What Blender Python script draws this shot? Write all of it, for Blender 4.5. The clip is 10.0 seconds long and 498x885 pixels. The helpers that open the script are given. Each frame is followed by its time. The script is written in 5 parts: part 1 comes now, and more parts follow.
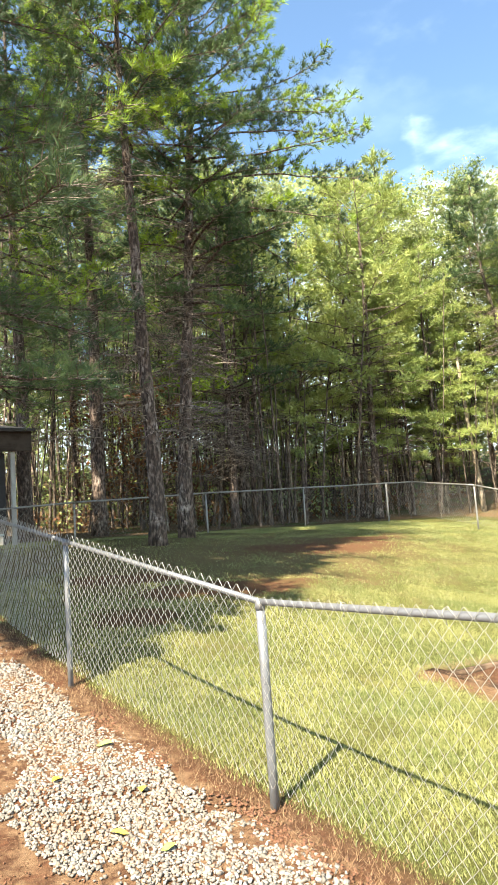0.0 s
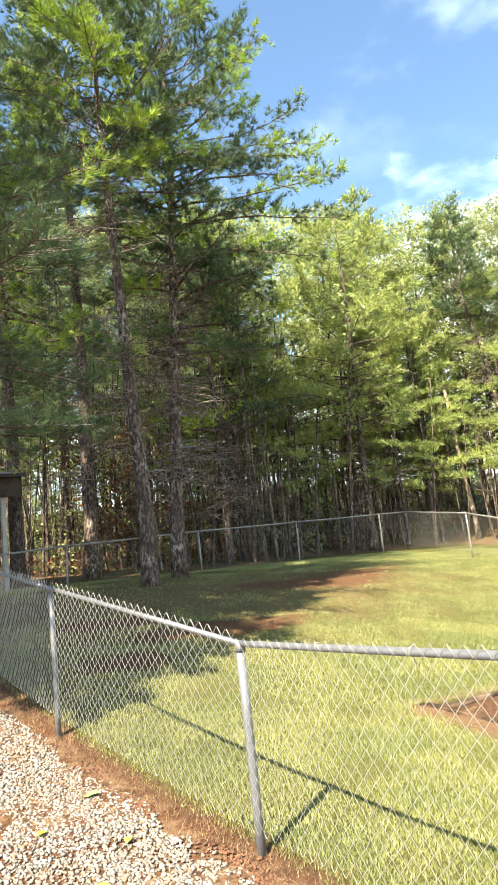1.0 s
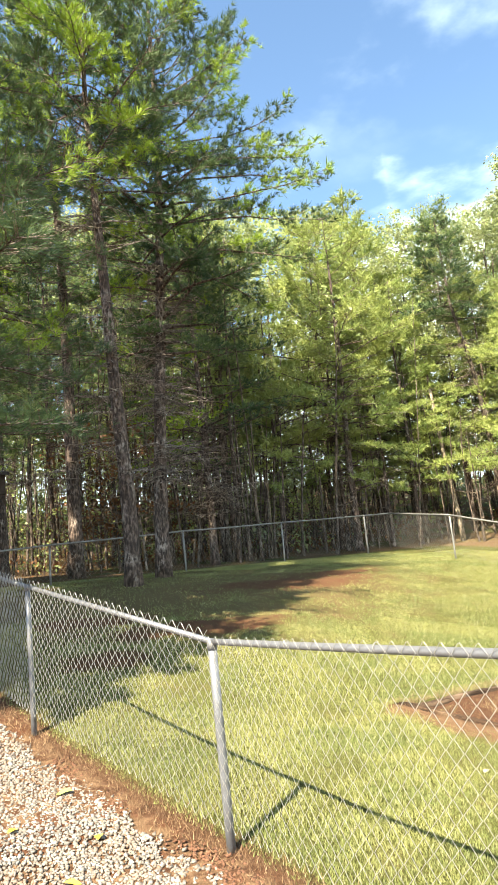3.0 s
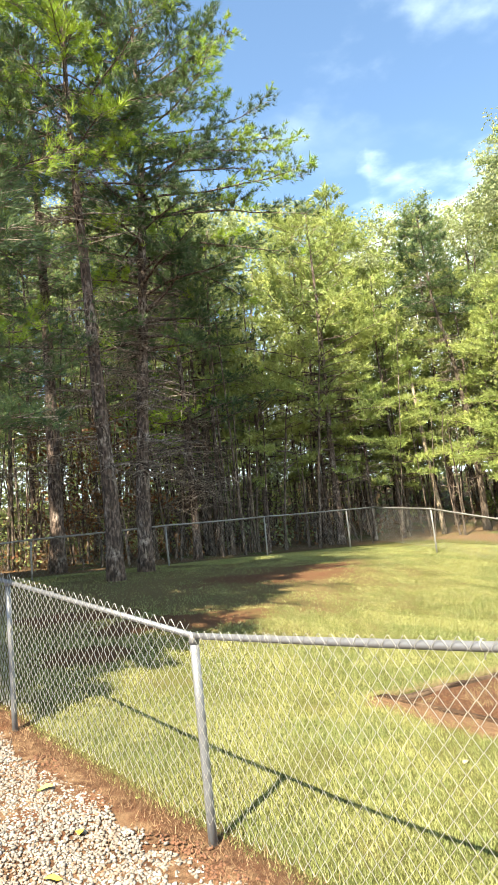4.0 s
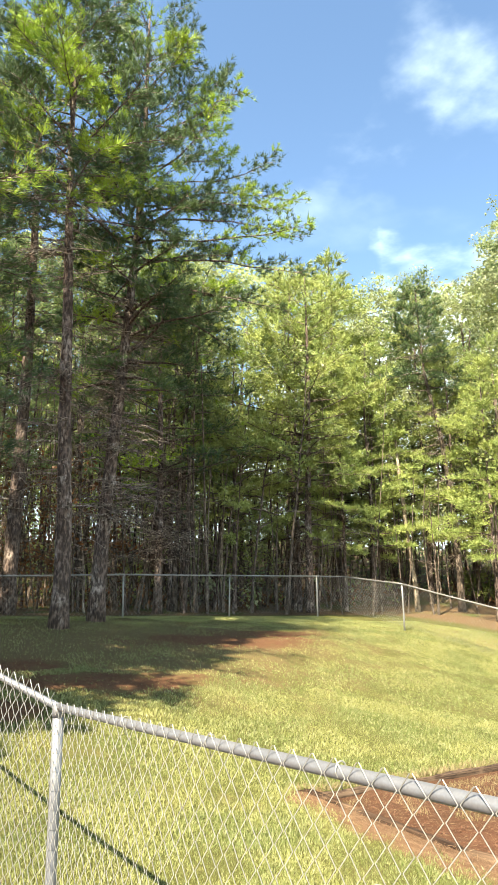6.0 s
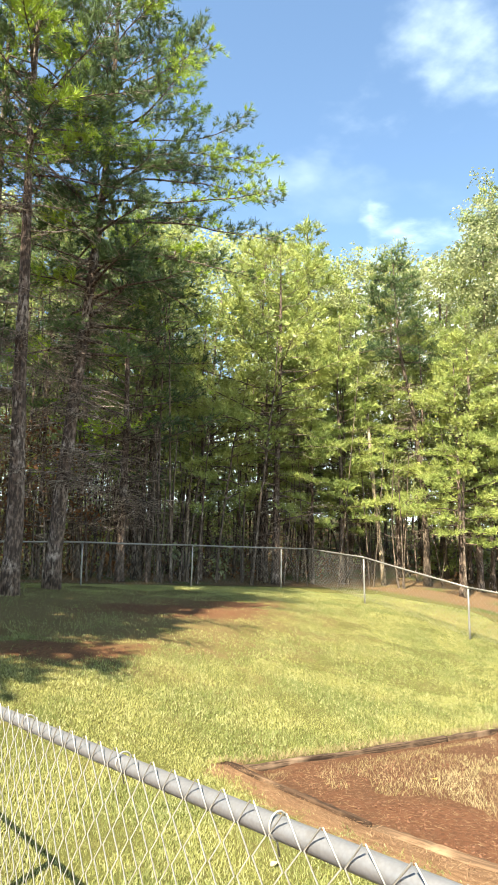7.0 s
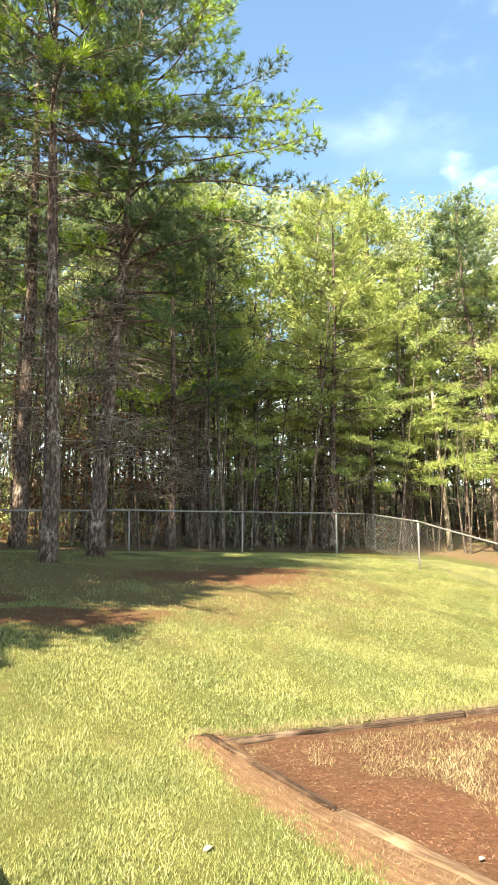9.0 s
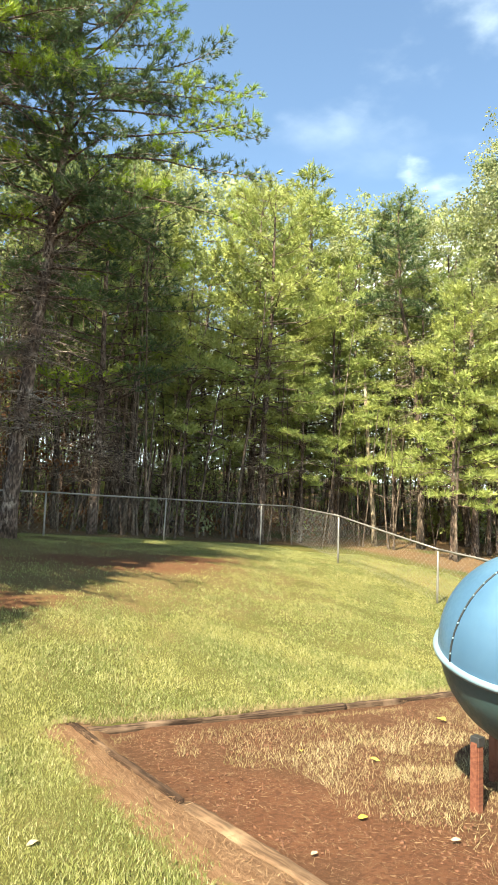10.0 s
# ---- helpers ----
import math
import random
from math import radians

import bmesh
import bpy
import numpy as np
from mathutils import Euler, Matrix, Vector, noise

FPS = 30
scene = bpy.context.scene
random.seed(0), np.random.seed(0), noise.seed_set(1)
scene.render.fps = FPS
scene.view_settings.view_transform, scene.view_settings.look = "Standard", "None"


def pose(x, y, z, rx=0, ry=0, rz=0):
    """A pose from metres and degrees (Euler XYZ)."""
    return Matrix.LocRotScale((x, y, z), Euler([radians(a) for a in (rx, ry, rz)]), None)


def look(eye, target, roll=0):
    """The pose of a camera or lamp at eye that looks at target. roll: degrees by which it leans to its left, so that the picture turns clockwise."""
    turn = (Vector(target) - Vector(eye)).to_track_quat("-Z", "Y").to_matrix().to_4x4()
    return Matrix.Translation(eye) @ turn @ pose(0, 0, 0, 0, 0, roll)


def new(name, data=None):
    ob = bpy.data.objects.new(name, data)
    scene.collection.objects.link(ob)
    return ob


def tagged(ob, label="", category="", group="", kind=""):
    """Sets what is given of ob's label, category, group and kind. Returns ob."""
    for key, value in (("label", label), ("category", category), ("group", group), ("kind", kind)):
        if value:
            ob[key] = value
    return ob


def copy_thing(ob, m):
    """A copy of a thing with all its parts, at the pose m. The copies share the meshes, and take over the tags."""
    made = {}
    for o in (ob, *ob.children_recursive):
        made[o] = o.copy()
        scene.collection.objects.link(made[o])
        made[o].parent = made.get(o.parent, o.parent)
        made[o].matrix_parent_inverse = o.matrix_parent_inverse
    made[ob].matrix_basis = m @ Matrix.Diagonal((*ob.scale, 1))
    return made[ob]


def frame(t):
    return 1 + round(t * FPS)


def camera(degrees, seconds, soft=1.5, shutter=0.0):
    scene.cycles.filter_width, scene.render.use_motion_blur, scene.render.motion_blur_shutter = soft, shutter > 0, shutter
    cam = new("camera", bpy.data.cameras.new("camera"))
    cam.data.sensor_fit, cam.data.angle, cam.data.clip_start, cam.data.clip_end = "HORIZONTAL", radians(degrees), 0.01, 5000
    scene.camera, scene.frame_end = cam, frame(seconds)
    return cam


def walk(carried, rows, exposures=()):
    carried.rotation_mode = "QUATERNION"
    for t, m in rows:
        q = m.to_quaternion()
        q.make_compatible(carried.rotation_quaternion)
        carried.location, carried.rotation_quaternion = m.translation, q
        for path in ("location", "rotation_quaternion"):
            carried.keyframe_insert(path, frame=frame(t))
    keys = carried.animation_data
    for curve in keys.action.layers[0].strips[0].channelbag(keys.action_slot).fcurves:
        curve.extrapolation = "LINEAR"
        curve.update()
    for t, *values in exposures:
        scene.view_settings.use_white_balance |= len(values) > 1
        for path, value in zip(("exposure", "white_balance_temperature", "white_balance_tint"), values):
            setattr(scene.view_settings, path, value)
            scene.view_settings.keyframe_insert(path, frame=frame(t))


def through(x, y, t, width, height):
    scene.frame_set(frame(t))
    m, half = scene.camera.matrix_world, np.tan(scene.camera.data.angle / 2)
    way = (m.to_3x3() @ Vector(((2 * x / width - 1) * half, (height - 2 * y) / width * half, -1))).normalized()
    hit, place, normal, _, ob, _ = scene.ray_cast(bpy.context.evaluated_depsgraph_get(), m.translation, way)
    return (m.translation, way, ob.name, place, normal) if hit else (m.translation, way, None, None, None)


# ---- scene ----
cam = camera(41.5, 10.0)
PATH = [
    (0, (0.311, 0.041, 1.614), (1.355, 1.736, 1.804), -3.8),
    (0.5, (0.353, -0.041, 1.633), (1.345, 1.677, 1.888), -5.4),
    (1, (0.376, -0.092, 1.643), (1.433, 1.58, 1.935), -6.0),
    (1.5, (0.378, -0.109, 1.645), (1.488, 1.525, 1.954), -5.2),
    (2, (0.405, -0.178, 1.644), (1.616, 1.385, 1.939), -5.0),
    (2.5, (0.426, -0.179, 1.633), (1.619, 1.401, 1.915), -5.1),
    (2.7, (0.437, -0.171, 1.621), (1.576, 1.448, 1.911), -5.6),
    (3.8, (0.433, -0.137, 1.627), (1.482, 1.542, 1.91), -5.6),
    (4, (0.445, -0.153, 1.622), (1.573, 1.477, 1.891), -5.8),
    (4.5, (0.526, -0.121, 1.626), (1.723, 1.454, 1.917), -4.6),
    (5, (0.651, -0.04, 1.626), (1.852, 1.526, 1.946), -0.8),
    (5.2, (0.73, -0.003, 1.623), (1.913, 1.572, 1.967), 0.1),
    (6.3, (1.198, -0.057, 1.617), (2.301, 1.546, 2.077), 0.5),
    (6.5, (1.295, -0.09, 1.638), (2.374, 1.534, 2.085), 1.8),
    (7, (1.533, -0.117, 1.622), (2.719, 1.453, 1.976), 0.9),
    (7.5, (1.807, -0.068, 1.625), (3.037, 1.478, 1.937), 1.4),
    (8, (2.033, -0.155, 1.613), (3.159, 1.468, 1.929), -0.6),
    (8.5, (2.251, -0.209, 1.618), (3.242, 1.508, 1.878), -0.3),
    (9, (2.461, -0.25, 1.6), (3.45, 1.469, 1.856), 0.2),
    (9.5, (2.709, -0.279, 1.571), (3.896, 1.311, 1.819), -1.7),
    (10, (2.938, -0.376, 1.576), (4.068, 1.259, 1.808), 2.5),
]
EXPOSURE = 2.0
walk(cam, [(t, look(eye, target, roll)) for t, eye, target, roll in PATH], [(0, EXPOSURE + 0.24, 7400, 8), (5, EXPOSURE + 0.18, 7550, 8), (7, EXPOSURE + 0.20, 7700, 8), (8, EXPOSURE + 0.01, 7900, 7), (8.5, EXPOSURE + 0.36, 7900, 7), (9, EXPOSURE + 0.38, 7900, 7), (9.5, EXPOSURE + 0.18, 7900, 7), (10, EXPOSURE + 0.08, 7950, 7)])

# ---- light ----
SUN = Vector((-0.82, -0.44, 1.06)).normalized()
world = bpy.data.worlds.new("sky")
scene.world = world
world.use_nodes = True


def build_sky():
    nt = world.node_tree
    nt.nodes.clear()
    n, l = nt.nodes, nt.links
    out, bg = n.new("ShaderNodeOutputWorld"), n.new("ShaderNodeBackground")
    sky = n.new("ShaderNodeTexSky")
    sky.sky_type, sky.sun_disc = "NISHITA", False
    sky.sun_elevation, sky.sun_rotation = math.asin(SUN.z), math.atan2(SUN.x, SUN.y)
    sky.altitude, sky.air_density, sky.dust_density, sky.ozone_density = 200, 1.0, 0.6, 1.6
    co, sep = n.new("ShaderNodeTexCoord"), n.new("ShaderNodeSeparateXYZ")
    l.new(co.outputs["Generated"], sep.inputs[0])
    # project the direction on a high flat layer, where the clouds drift
    low = n.new("ShaderNodeMath")
    low.operation, low.inputs[1].default_value = "MAXIMUM", 0.06
    l.new(sep.outputs[2], low.inputs[0])
    flat = n.new("ShaderNodeCombineXYZ")
    for k in (0, 1):
        d = n.new("ShaderNodeMath")
        d.operation = "DIVIDE"
        l.new(sep.outputs[k], d.inputs[0])
        l.new(low.outputs[0], d.inputs[1])
        l.new(d.outputs[0], flat.inputs[k])
    shift = n.new("ShaderNodeMapping")
    shift.inputs["Location"].default_value = CLOUD_SHIFT
    l.new(flat.outputs[0], shift.inputs[0])
    big, fine = n.new("ShaderNodeTexNoise"), n.new("ShaderNodeTexNoise")
    big.inputs["Scale"].default_value, big.inputs["Detail"].default_value = 1.5, 7
    fine.inputs["Scale"].default_value, fine.inputs["Detail"].default_value = 5.0, 5
    big.inputs["Roughness"].default_value = 0.5
    add = n.new("ShaderNodeMath")
    add.operation, add.inputs[1].default_value = "MULTIPLY_ADD", 0.25
    for t in (big, fine):
        l.new(shift.outputs[0], t.inputs["Vector"])
    l.new(fine.outputs[0], add.inputs[0])
    l.new(big.outputs[0], add.inputs[2])
    ramp = n.new("ShaderNodeMapRange")
    ramp.interpolation_type = "SMOOTHSTEP"
    for k, v in (("From Min", 0.66), ("From Max", 0.96)):
        ramp.inputs[k].default_value = v
    l.new(add.outputs[0], ramp.inputs[0])
    # a bank of cloud low over the woods
    bank = n.new("ShaderNodeMapRange")
    bank.interpolation_type = "SMOOTHSTEP"
    for k, v in (("From Min", 0.475), ("From Max", 0.425)):
        bank.inputs[k].default_value = v
    edge = n.new("ShaderNodeMath")
    edge.operation, edge.inputs[1].default_value = "MULTIPLY_ADD", -0.25
    l.new(big.outputs[0], edge.inputs[0])
    # the bank thins out towards the north
    turn = n.new("ShaderNodeVectorMath")
    turn.operation, turn.inputs[1].default_value = "DOT_PRODUCT", (-0.616, 0.788, 0.0)
    l.new(co.outputs["Generated"], turn.inputs[0])
    north = n.new("ShaderNodeMapRange")
    for k, v in (("From Min", 0.06), ("From Max", 0.30), ("To Min", 0.127), ("To Max", 0.33)):
        north.inputs[k].default_value = v
    l.new(turn.outputs["Value"], north.inputs[0])
    rise = n.new("ShaderNodeMath")
    rise.operation = "ADD"
    l.new(north.outputs[0], rise.inputs[1])
    l.new(sep.outputs[2], rise.inputs[0])
    l.new(rise.outputs[0], edge.inputs[2])
    l.new(edge.outputs[0], bank.inputs[0])
    # the drifting clouds thin out towards the treetops
    fade = n.new("ShaderNodeMapRange")
    fade.interpolation_type = "SMOOTHSTEP"
    for k, v in (("From Min", 0.50), ("From Max", 0.62), ("To Min", 0.12), ("To Max", 1.0)):
        fade.inputs[k].default_value = v
    l.new(sep.outputs[2], fade.inputs[0])
    high = n.new("ShaderNodeMath")
    high.operation = "MULTIPLY"
    l.new(ramp.outputs[0], high.inputs[0])
    l.new(fade.outputs[0], high.inputs[1])
    most = n.new("ShaderNodeMath")
    most.operation = "MAXIMUM"
    l.new(high.outputs[0], most.inputs[0])
    l.new(bank.outputs[0], most.inputs[1])
    mix = n.new("ShaderNodeMix")
    mix.data_type = "RGBA"
    mix.inputs["B"].default_value = (7.0, 7.4, 8.0, 1)
    l.new(most.outputs[0], mix.inputs["Factor"])
    l.new(sky.outputs[0], mix.inputs["A"])
    clear = n.new("ShaderNodeMix")
    clear.data_type, clear.blend_type = "RGBA", "MULTIPLY"
    clear.inputs["Factor"].default_value, clear.inputs["B"].default_value = 1.0, (0.86, 1.03, 1.12, 1)
    l.new(mix.outputs["Result"], clear.inputs["A"])
    l.new(clear.outputs["Result"], bg.inputs[0])
    bg.inputs[1].default_value = SKY
    l.new(bg.outputs[0], out.inputs[0])


SKY, CLOUD_SHIFT = 0.079, (-0.19, 0.87, 0.0)
build_sky()
sun = new("sun", bpy.data.lights.new("sun", "SUN"))
sun.data.energy, sun.data.angle, sun.data.color = 5.0, radians(0.55), (1.0, 0.93, 0.80)
sun.matrix_world = look(SUN * 60, (0, 0, 0))

# ---- materials ----


class Nodes:
    """Short hand for a node tree."""

    def __init__(self, name):
        self.mat = bpy.data.materials.new(name)
        self.mat.use_nodes = True
        self.t = self.mat.node_tree
        self.t.nodes.clear()
        self.out = self.add("ShaderNodeOutputMaterial")

    def add(self, kind, **values):
        node = self.t.nodes.new(kind)
        for key, v in values.items():
            self.put(node.inputs[key.replace("_", " ")], v)
        return node

    def put(self, socket, v):
        if isinstance(v, bpy.types.NodeSocket):
            self.t.links.new(v, socket)
        elif isinstance(v, (tuple, list)) and len(v) == 3 and len(socket.default_value) == 4:
            socket.default_value = (*v, 1)
        else:
            socket.default_value = v

    def math(self, op, a, b=0.0, c=0.0):
        node = self.t.nodes.new("ShaderNodeMath")
        node.operation = op
        for s, v in zip(node.inputs, (a, b, c)):
            self.put(s, v)
        return node.outputs[0]

    def step(self, v, lo, hi, a=0.0, b=1.0):
        node = self.t.nodes.new("ShaderNodeMapRange")
        node.interpolation_type = "SMOOTHSTEP"
        for s, x in zip(node.inputs, (v, lo, hi, a, b)):
            self.put(s, x)
        return node.outputs[0]

    def mix(self, f, a, b):
        node = self.t.nodes.new("ShaderNodeMix")
        node.data_type = "RGBA"
        for k, v in (("Factor", f), ("A", a), ("B", b)):
            s = [i for i in node.inputs if i.name == k and i.type == ("VALUE" if k == "Factor" else "RGBA")][0]
            self.put(s, v)
        return [o for o in node.outputs if o.type == "RGBA"][0]

    def noise(self, scale, detail=4.0, rough=0.55, where=None, stretch=None):
        v = where or self.where
        if stretch:
            m = self.add("ShaderNodeMapping", Vector=v)
            m.inputs["Scale"].default_value = stretch
            v = m.outputs[0]
        return self.add("ShaderNodeTexNoise", Vector=v, Scale=scale, Detail=detail, Roughness=rough).outputs[0]

    def cells(self, scale, where=None, stretch=None, feature="F1"):
        v = where or self.where
        if stretch:
            m = self.add("ShaderNodeMapping", Vector=v)
            m.inputs["Scale"].default_value = stretch
            v = m.outputs[0]
        node = self.add("ShaderNodeTexVoronoi", Vector=v, Scale=scale)
        node.feature = feature
        return node.outputs[0]

    def spots(self, local=False):
        self.where = self.add("ShaderNodeTexCoord").outputs["Object"] if local else self.add("ShaderNodeNewGeometry").outputs["Position"]
        return self.where

    def finish(self, colour, rough=0.8, metal=0.0, bump=None, strength=0.4, distance=0.01, through=0.0, gloss=0.5, coat=0.0):
        p = self.add("ShaderNodeBsdfPrincipled", Base_Color=colour, Roughness=rough, Metallic=metal)
        p.inputs["Specular IOR Level"].default_value = gloss
        p.inputs["Coat Weight"].default_value = coat
        if bump is not None:
            b = self.add("ShaderNodeBump", Height=bump, Strength=strength, Distance=distance)
            self.put(p.inputs["Normal"], b.outputs[0])
        shader = p.outputs[0]
        if through:
            tr = self.add("ShaderNodeBsdfTranslucent", Color=colour)
            m = self.add("ShaderNodeMixShader", Fac=through)
            self.t.links.new(shader, m.inputs[1])
            self.t.links.new(tr.outputs[0], m.inputs[2])
            shader = m.outputs[0]
        self.put(self.out.inputs[0], shader)
        return self.mat


def foliage(name, a, b, c, through=0.35, rough=0.55, patch=0.8):
    """Leaves: hue varies from clump to clump and from leaf to leaf."""
    k = Nodes(name)
    k.spots()
    island = k.add("ShaderNodeNewGeometry").outputs["Random Per Island"]
    col = k.mix(k.step(k.noise(patch, 3), 0.38, 0.62), a, b)
    col = k.mix(k.step(island, 0.55, 1.0, 0.0, 0.65), col, c)
    dark = k.mix(k.step(island, 0.18, 0.0, 0.0, 0.35), col, tuple(v * 0.5 for v in a))
    return k.finish(dark, rough, through=through, gloss=0.35)


def bark(name, a, b, c, plates=(20.0, 20.0, 8.0)):
    k = Nodes(name)
    k.spots()
    cell = k.cells(1.0, stretch=plates)
    wide = k.noise(2.6, 6, 0.7)
    fine = k.noise(22, 6, 0.65, stretch=(1, 1, 0.35))
    col = k.mix(k.step(cell, 0.15, 0.75), b, a)
    col = k.mix(k.step(wide, 0.50, 0.66), col, c)
    col = k.mix(k.step(fine, 0.40, 0.58, 0.0, 1.0), tuple(v * 0.30 for v in a), col)
    h = k.math("MULTIPLY_ADD", fine, 0.5, k.math("MULTIPLY", cell, -0.8))
    return k.finish(col, 0.9, bump=h, strength=1.0, distance=0.05, gloss=0.2)


def ground_stuff():
    """Lawn, bare red clay, straw-strewn soil and the litter of the woods, by where they lie in the plan."""
    k = Nodes("ground")
    k.spots()
    sep = k.add("ShaderNodeSeparateXYZ", Vector=k.where)
    x, y = sep.outputs[0], sep.outputs[1]
    wob = k.math("SUBTRACT", k.noise(1.6, 6, 0.6), 0.5)
    wob2 = k.math("SUBTRACT", k.noise(7.0, 5, 0.65), 0.5)

    def oval(cx, cy, rx, ry, soft=0.45, rag=2.2):
        dx, dy = k.math("DIVIDE", k.math("SUBTRACT", x, cx), rx), k.math("DIVIDE", k.math("SUBTRACT", y, cy), ry)
        d = k.math("SQRT", k.math("ADD", k.math("MULTIPLY", dx, dx), k.math("MULTIPLY", dy, dy)))
        d = k.math("ADD", d, k.math("MULTIPLY", wob, rag))
        d = k.math("ADD", d, k.math("MULTIPLY", wob2, 0.7 * rag))
        return k.step(d, 1.0 + soft, 1.0 - soft)

    fine, grain = k.noise(60, 4, 0.7), k.noise(240, 3, 0.7)
    lawn = k.mix(k.step(k.noise(0.5, 3), 0.35, 0.65), (0.080, 0.086, 0.023), (0.105, 0.105, 0.032))
    lawn = k.mix(k.step(k.noise(2.6, 4), 0.48, 0.75), lawn, (0.15, 0.128, 0.052))
    lawn = k.mix(k.step(k.noise(95, 4, 0.7), 0.36, 0.58), (0.045, 0.045, 0.013), lawn)
    clay = k.mix(k.step(k.noise(4.0, 6, 0.65), 0.35, 0.65), (0.115, 0.050, 0.026), (0.190, 0.095, 0.054))
    clay = k.mix(k.step(grain, 0.38, 0.6, 0.0, 0.9), (0.12, 0.052, 0.027), clay)
    clay = k.mix(k.step(k.noise(30, 6, 0.72), 0.42, 0.55, 0.0, 0.7), (0.070, 0.029, 0.016), clay)
    straw = k.mix(k.step(k.noise(9.0, 6, 0.7, stretch=(1.0, 3.2, 1.0)), 0.38, 0.64), (0.085, 0.040, 0.021), (0.190, 0.112, 0.064))
    straw = k.mix(k.step(k.noise(38, 5, 0.7), 0.40, 0.56, 0.0, 0.8), (0.060, 0.027, 0.015), straw)
    straw = k.mix(k.step(grain, 0.38, 0.60, 0.0, 0.85), (0.065, 0.032, 0.018), straw)
    litter = k.mix(k.step(k.cells(26.0), 0.05, 0.6), (0.26, 0.165, 0.09), (0.085, 0.054, 0.03))
    litter = k.mix(k.step(k.noise(0.6, 5), 0.48, 0.66), litter, (0.05, 0.065, 0.018))
    pale = k.mix(k.step(grain, 0.3, 0.6), (0.075, 0.042, 0.024), (0.215, 0.135, 0.080))

    col = lawn
    # thin worn turf under the pines
    col = k.mix(k.math("MULTIPLY", oval(5.0, 10.4, 5.6, 3.3, 0.5, 1.6), 0.80), col, k.mix(k.step(fine, 0.35, 0.65), (0.072, 0.050, 0.024), (0.165, 0.115, 0.056)))
    for spot in ((7.6, 9.75, 1.75, 0.62), (9.0, 10.4, 1.0, 0.36), (4.5, 7.5, 1.35, 0.33), (2.9, 6.75, 0.55, 0.28), (3.4, 8.3, 0.9, 0.3)):
        col = k.mix(k.math("MULTIPLY", oval(*spot), 0.85), col, clay)
    col = k.mix(k.math("MULTIPLY", oval(14.9, 8.8, 0.9, 3.0), 0.22), col, (0.36, 0.24, 0.12))
    # the bed inside the timbers
    inside = k.math("MULTIPLY", k.step(x, 4.88, 4.97), k.step(k.math("MULTIPLY_ADD", x, 0.06, y), 4.68, 4.60))
    col = k.mix(inside, col, straw)
    col = k.mix(k.math("MULTIPLY", k.math("MULTIPLY", inside, 0.7), oval(5.5, 2.4, 0.5, 1.3)), col, clay)
    bank = k.math("ADD", x, k.math("MULTIPLY", wob2, 0.45))
    bank = k.math("MULTIPLY", k.step(bank, 4.53, 4.66), k.step(x, 5.00, 4.90))
    bank = k.math("MULTIPLY", bank, k.step(k.math("ADD", y, k.math("MULTIPLY", wob2, 0.5)), 4.60, 4.46))
    col = k.mix(bank, col, k.mix(k.step(k.noise(9.0, 6, 0.7, stretch=(4.0, 0.7, 1.0)), 0.40, 0.60), k.mix(k.step(grain, 0.35, 0.6), (0.070, 0.036, 0.019), (0.16, 0.092, 0.052)), pale))
    # clay along the foot of the fence and the house side of it
    side = k.math("MINIMUM", k.math("ADD", x, k.math("MULTIPLY", k.math("MAXIMUM", k.math("SUBTRACT", y, 3.17), 0.0), 0.197)), 30.0)
    side = k.math("ADD", side, k.math("MULTIPLY", wob2, 0.22))
    house = k.step(side, 2.40, 2.26)
    col = k.mix(house, col, k.mix(k.step(k.noise(3.0, 5), 0.36, 0.52), clay, k.mix(k.step(k.noise(11.0, 6), 0.4, 0.6), straw, pale)))
    rim = k.math("MULTIPLY", k.step(side, 2.16, 2.28), k.step(side, 2.46, 2.34))
    col = k.mix(k.math("MULTIPLY", rim, 0.8), col, straw)
    # the woods
    wx, wy = k.math("ADD", x, k.math("MULTIPLY", wob, 1.2)), k.math("ADD", y, k.math("MULTIPLY", wob, 1.2))
    woods = k.math("MAXIMUM", k.step(wy, 14.3, 15.2), k.step(wx, 16.4, 17.6))
    col = k.mix(woods, col, litter)
    h = k.math("MULTIPLY_ADD", fine, 0.6, k.math("MULTIPLY", grain, 0.4))
    return k.finish(col, 0.95, bump=h, strength=0.7, distance=0.02, gloss=0.15)


def steel(name, base=(0.195, 0.205, 0.225)):
    k = Nodes(name)
    k.spots()
    spangle = k.cells(160)
    wear = k.noise(9, 5, 0.65)
    col = k.mix(k.step(spangle, 0.2, 0.8, 0.0, 0.35), base, tuple(v * 0.72 for v in base))
    col = k.mix(k.step(wear, 0.52, 0.72, 0.0, 0.6), col, (0.12, 0.115, 0.11))
    return k.finish(col, k.step(wear, 0.3, 0.7, 0.42, 0.62), metal=0.55, bump=wear, strength=0.08, distance=0.003)


def wood(name, a, b, c, grain=(3.0, 60.0, 60.0), rough=0.85):
    k = Nodes(name)
    k.spots(local=True)
    g = k.noise(1.0, 7, 0.6, stretch=grain)
    blot = k.noise(3.0, 4)
    col = k.mix(k.step(g, 0.38, 0.62), a, b)
    col = k.mix(k.step(blot, 0.5, 0.7), col, c)
    return k.finish(col, rough, bump=g, strength=0.6, distance=0.008, gloss=0.2)


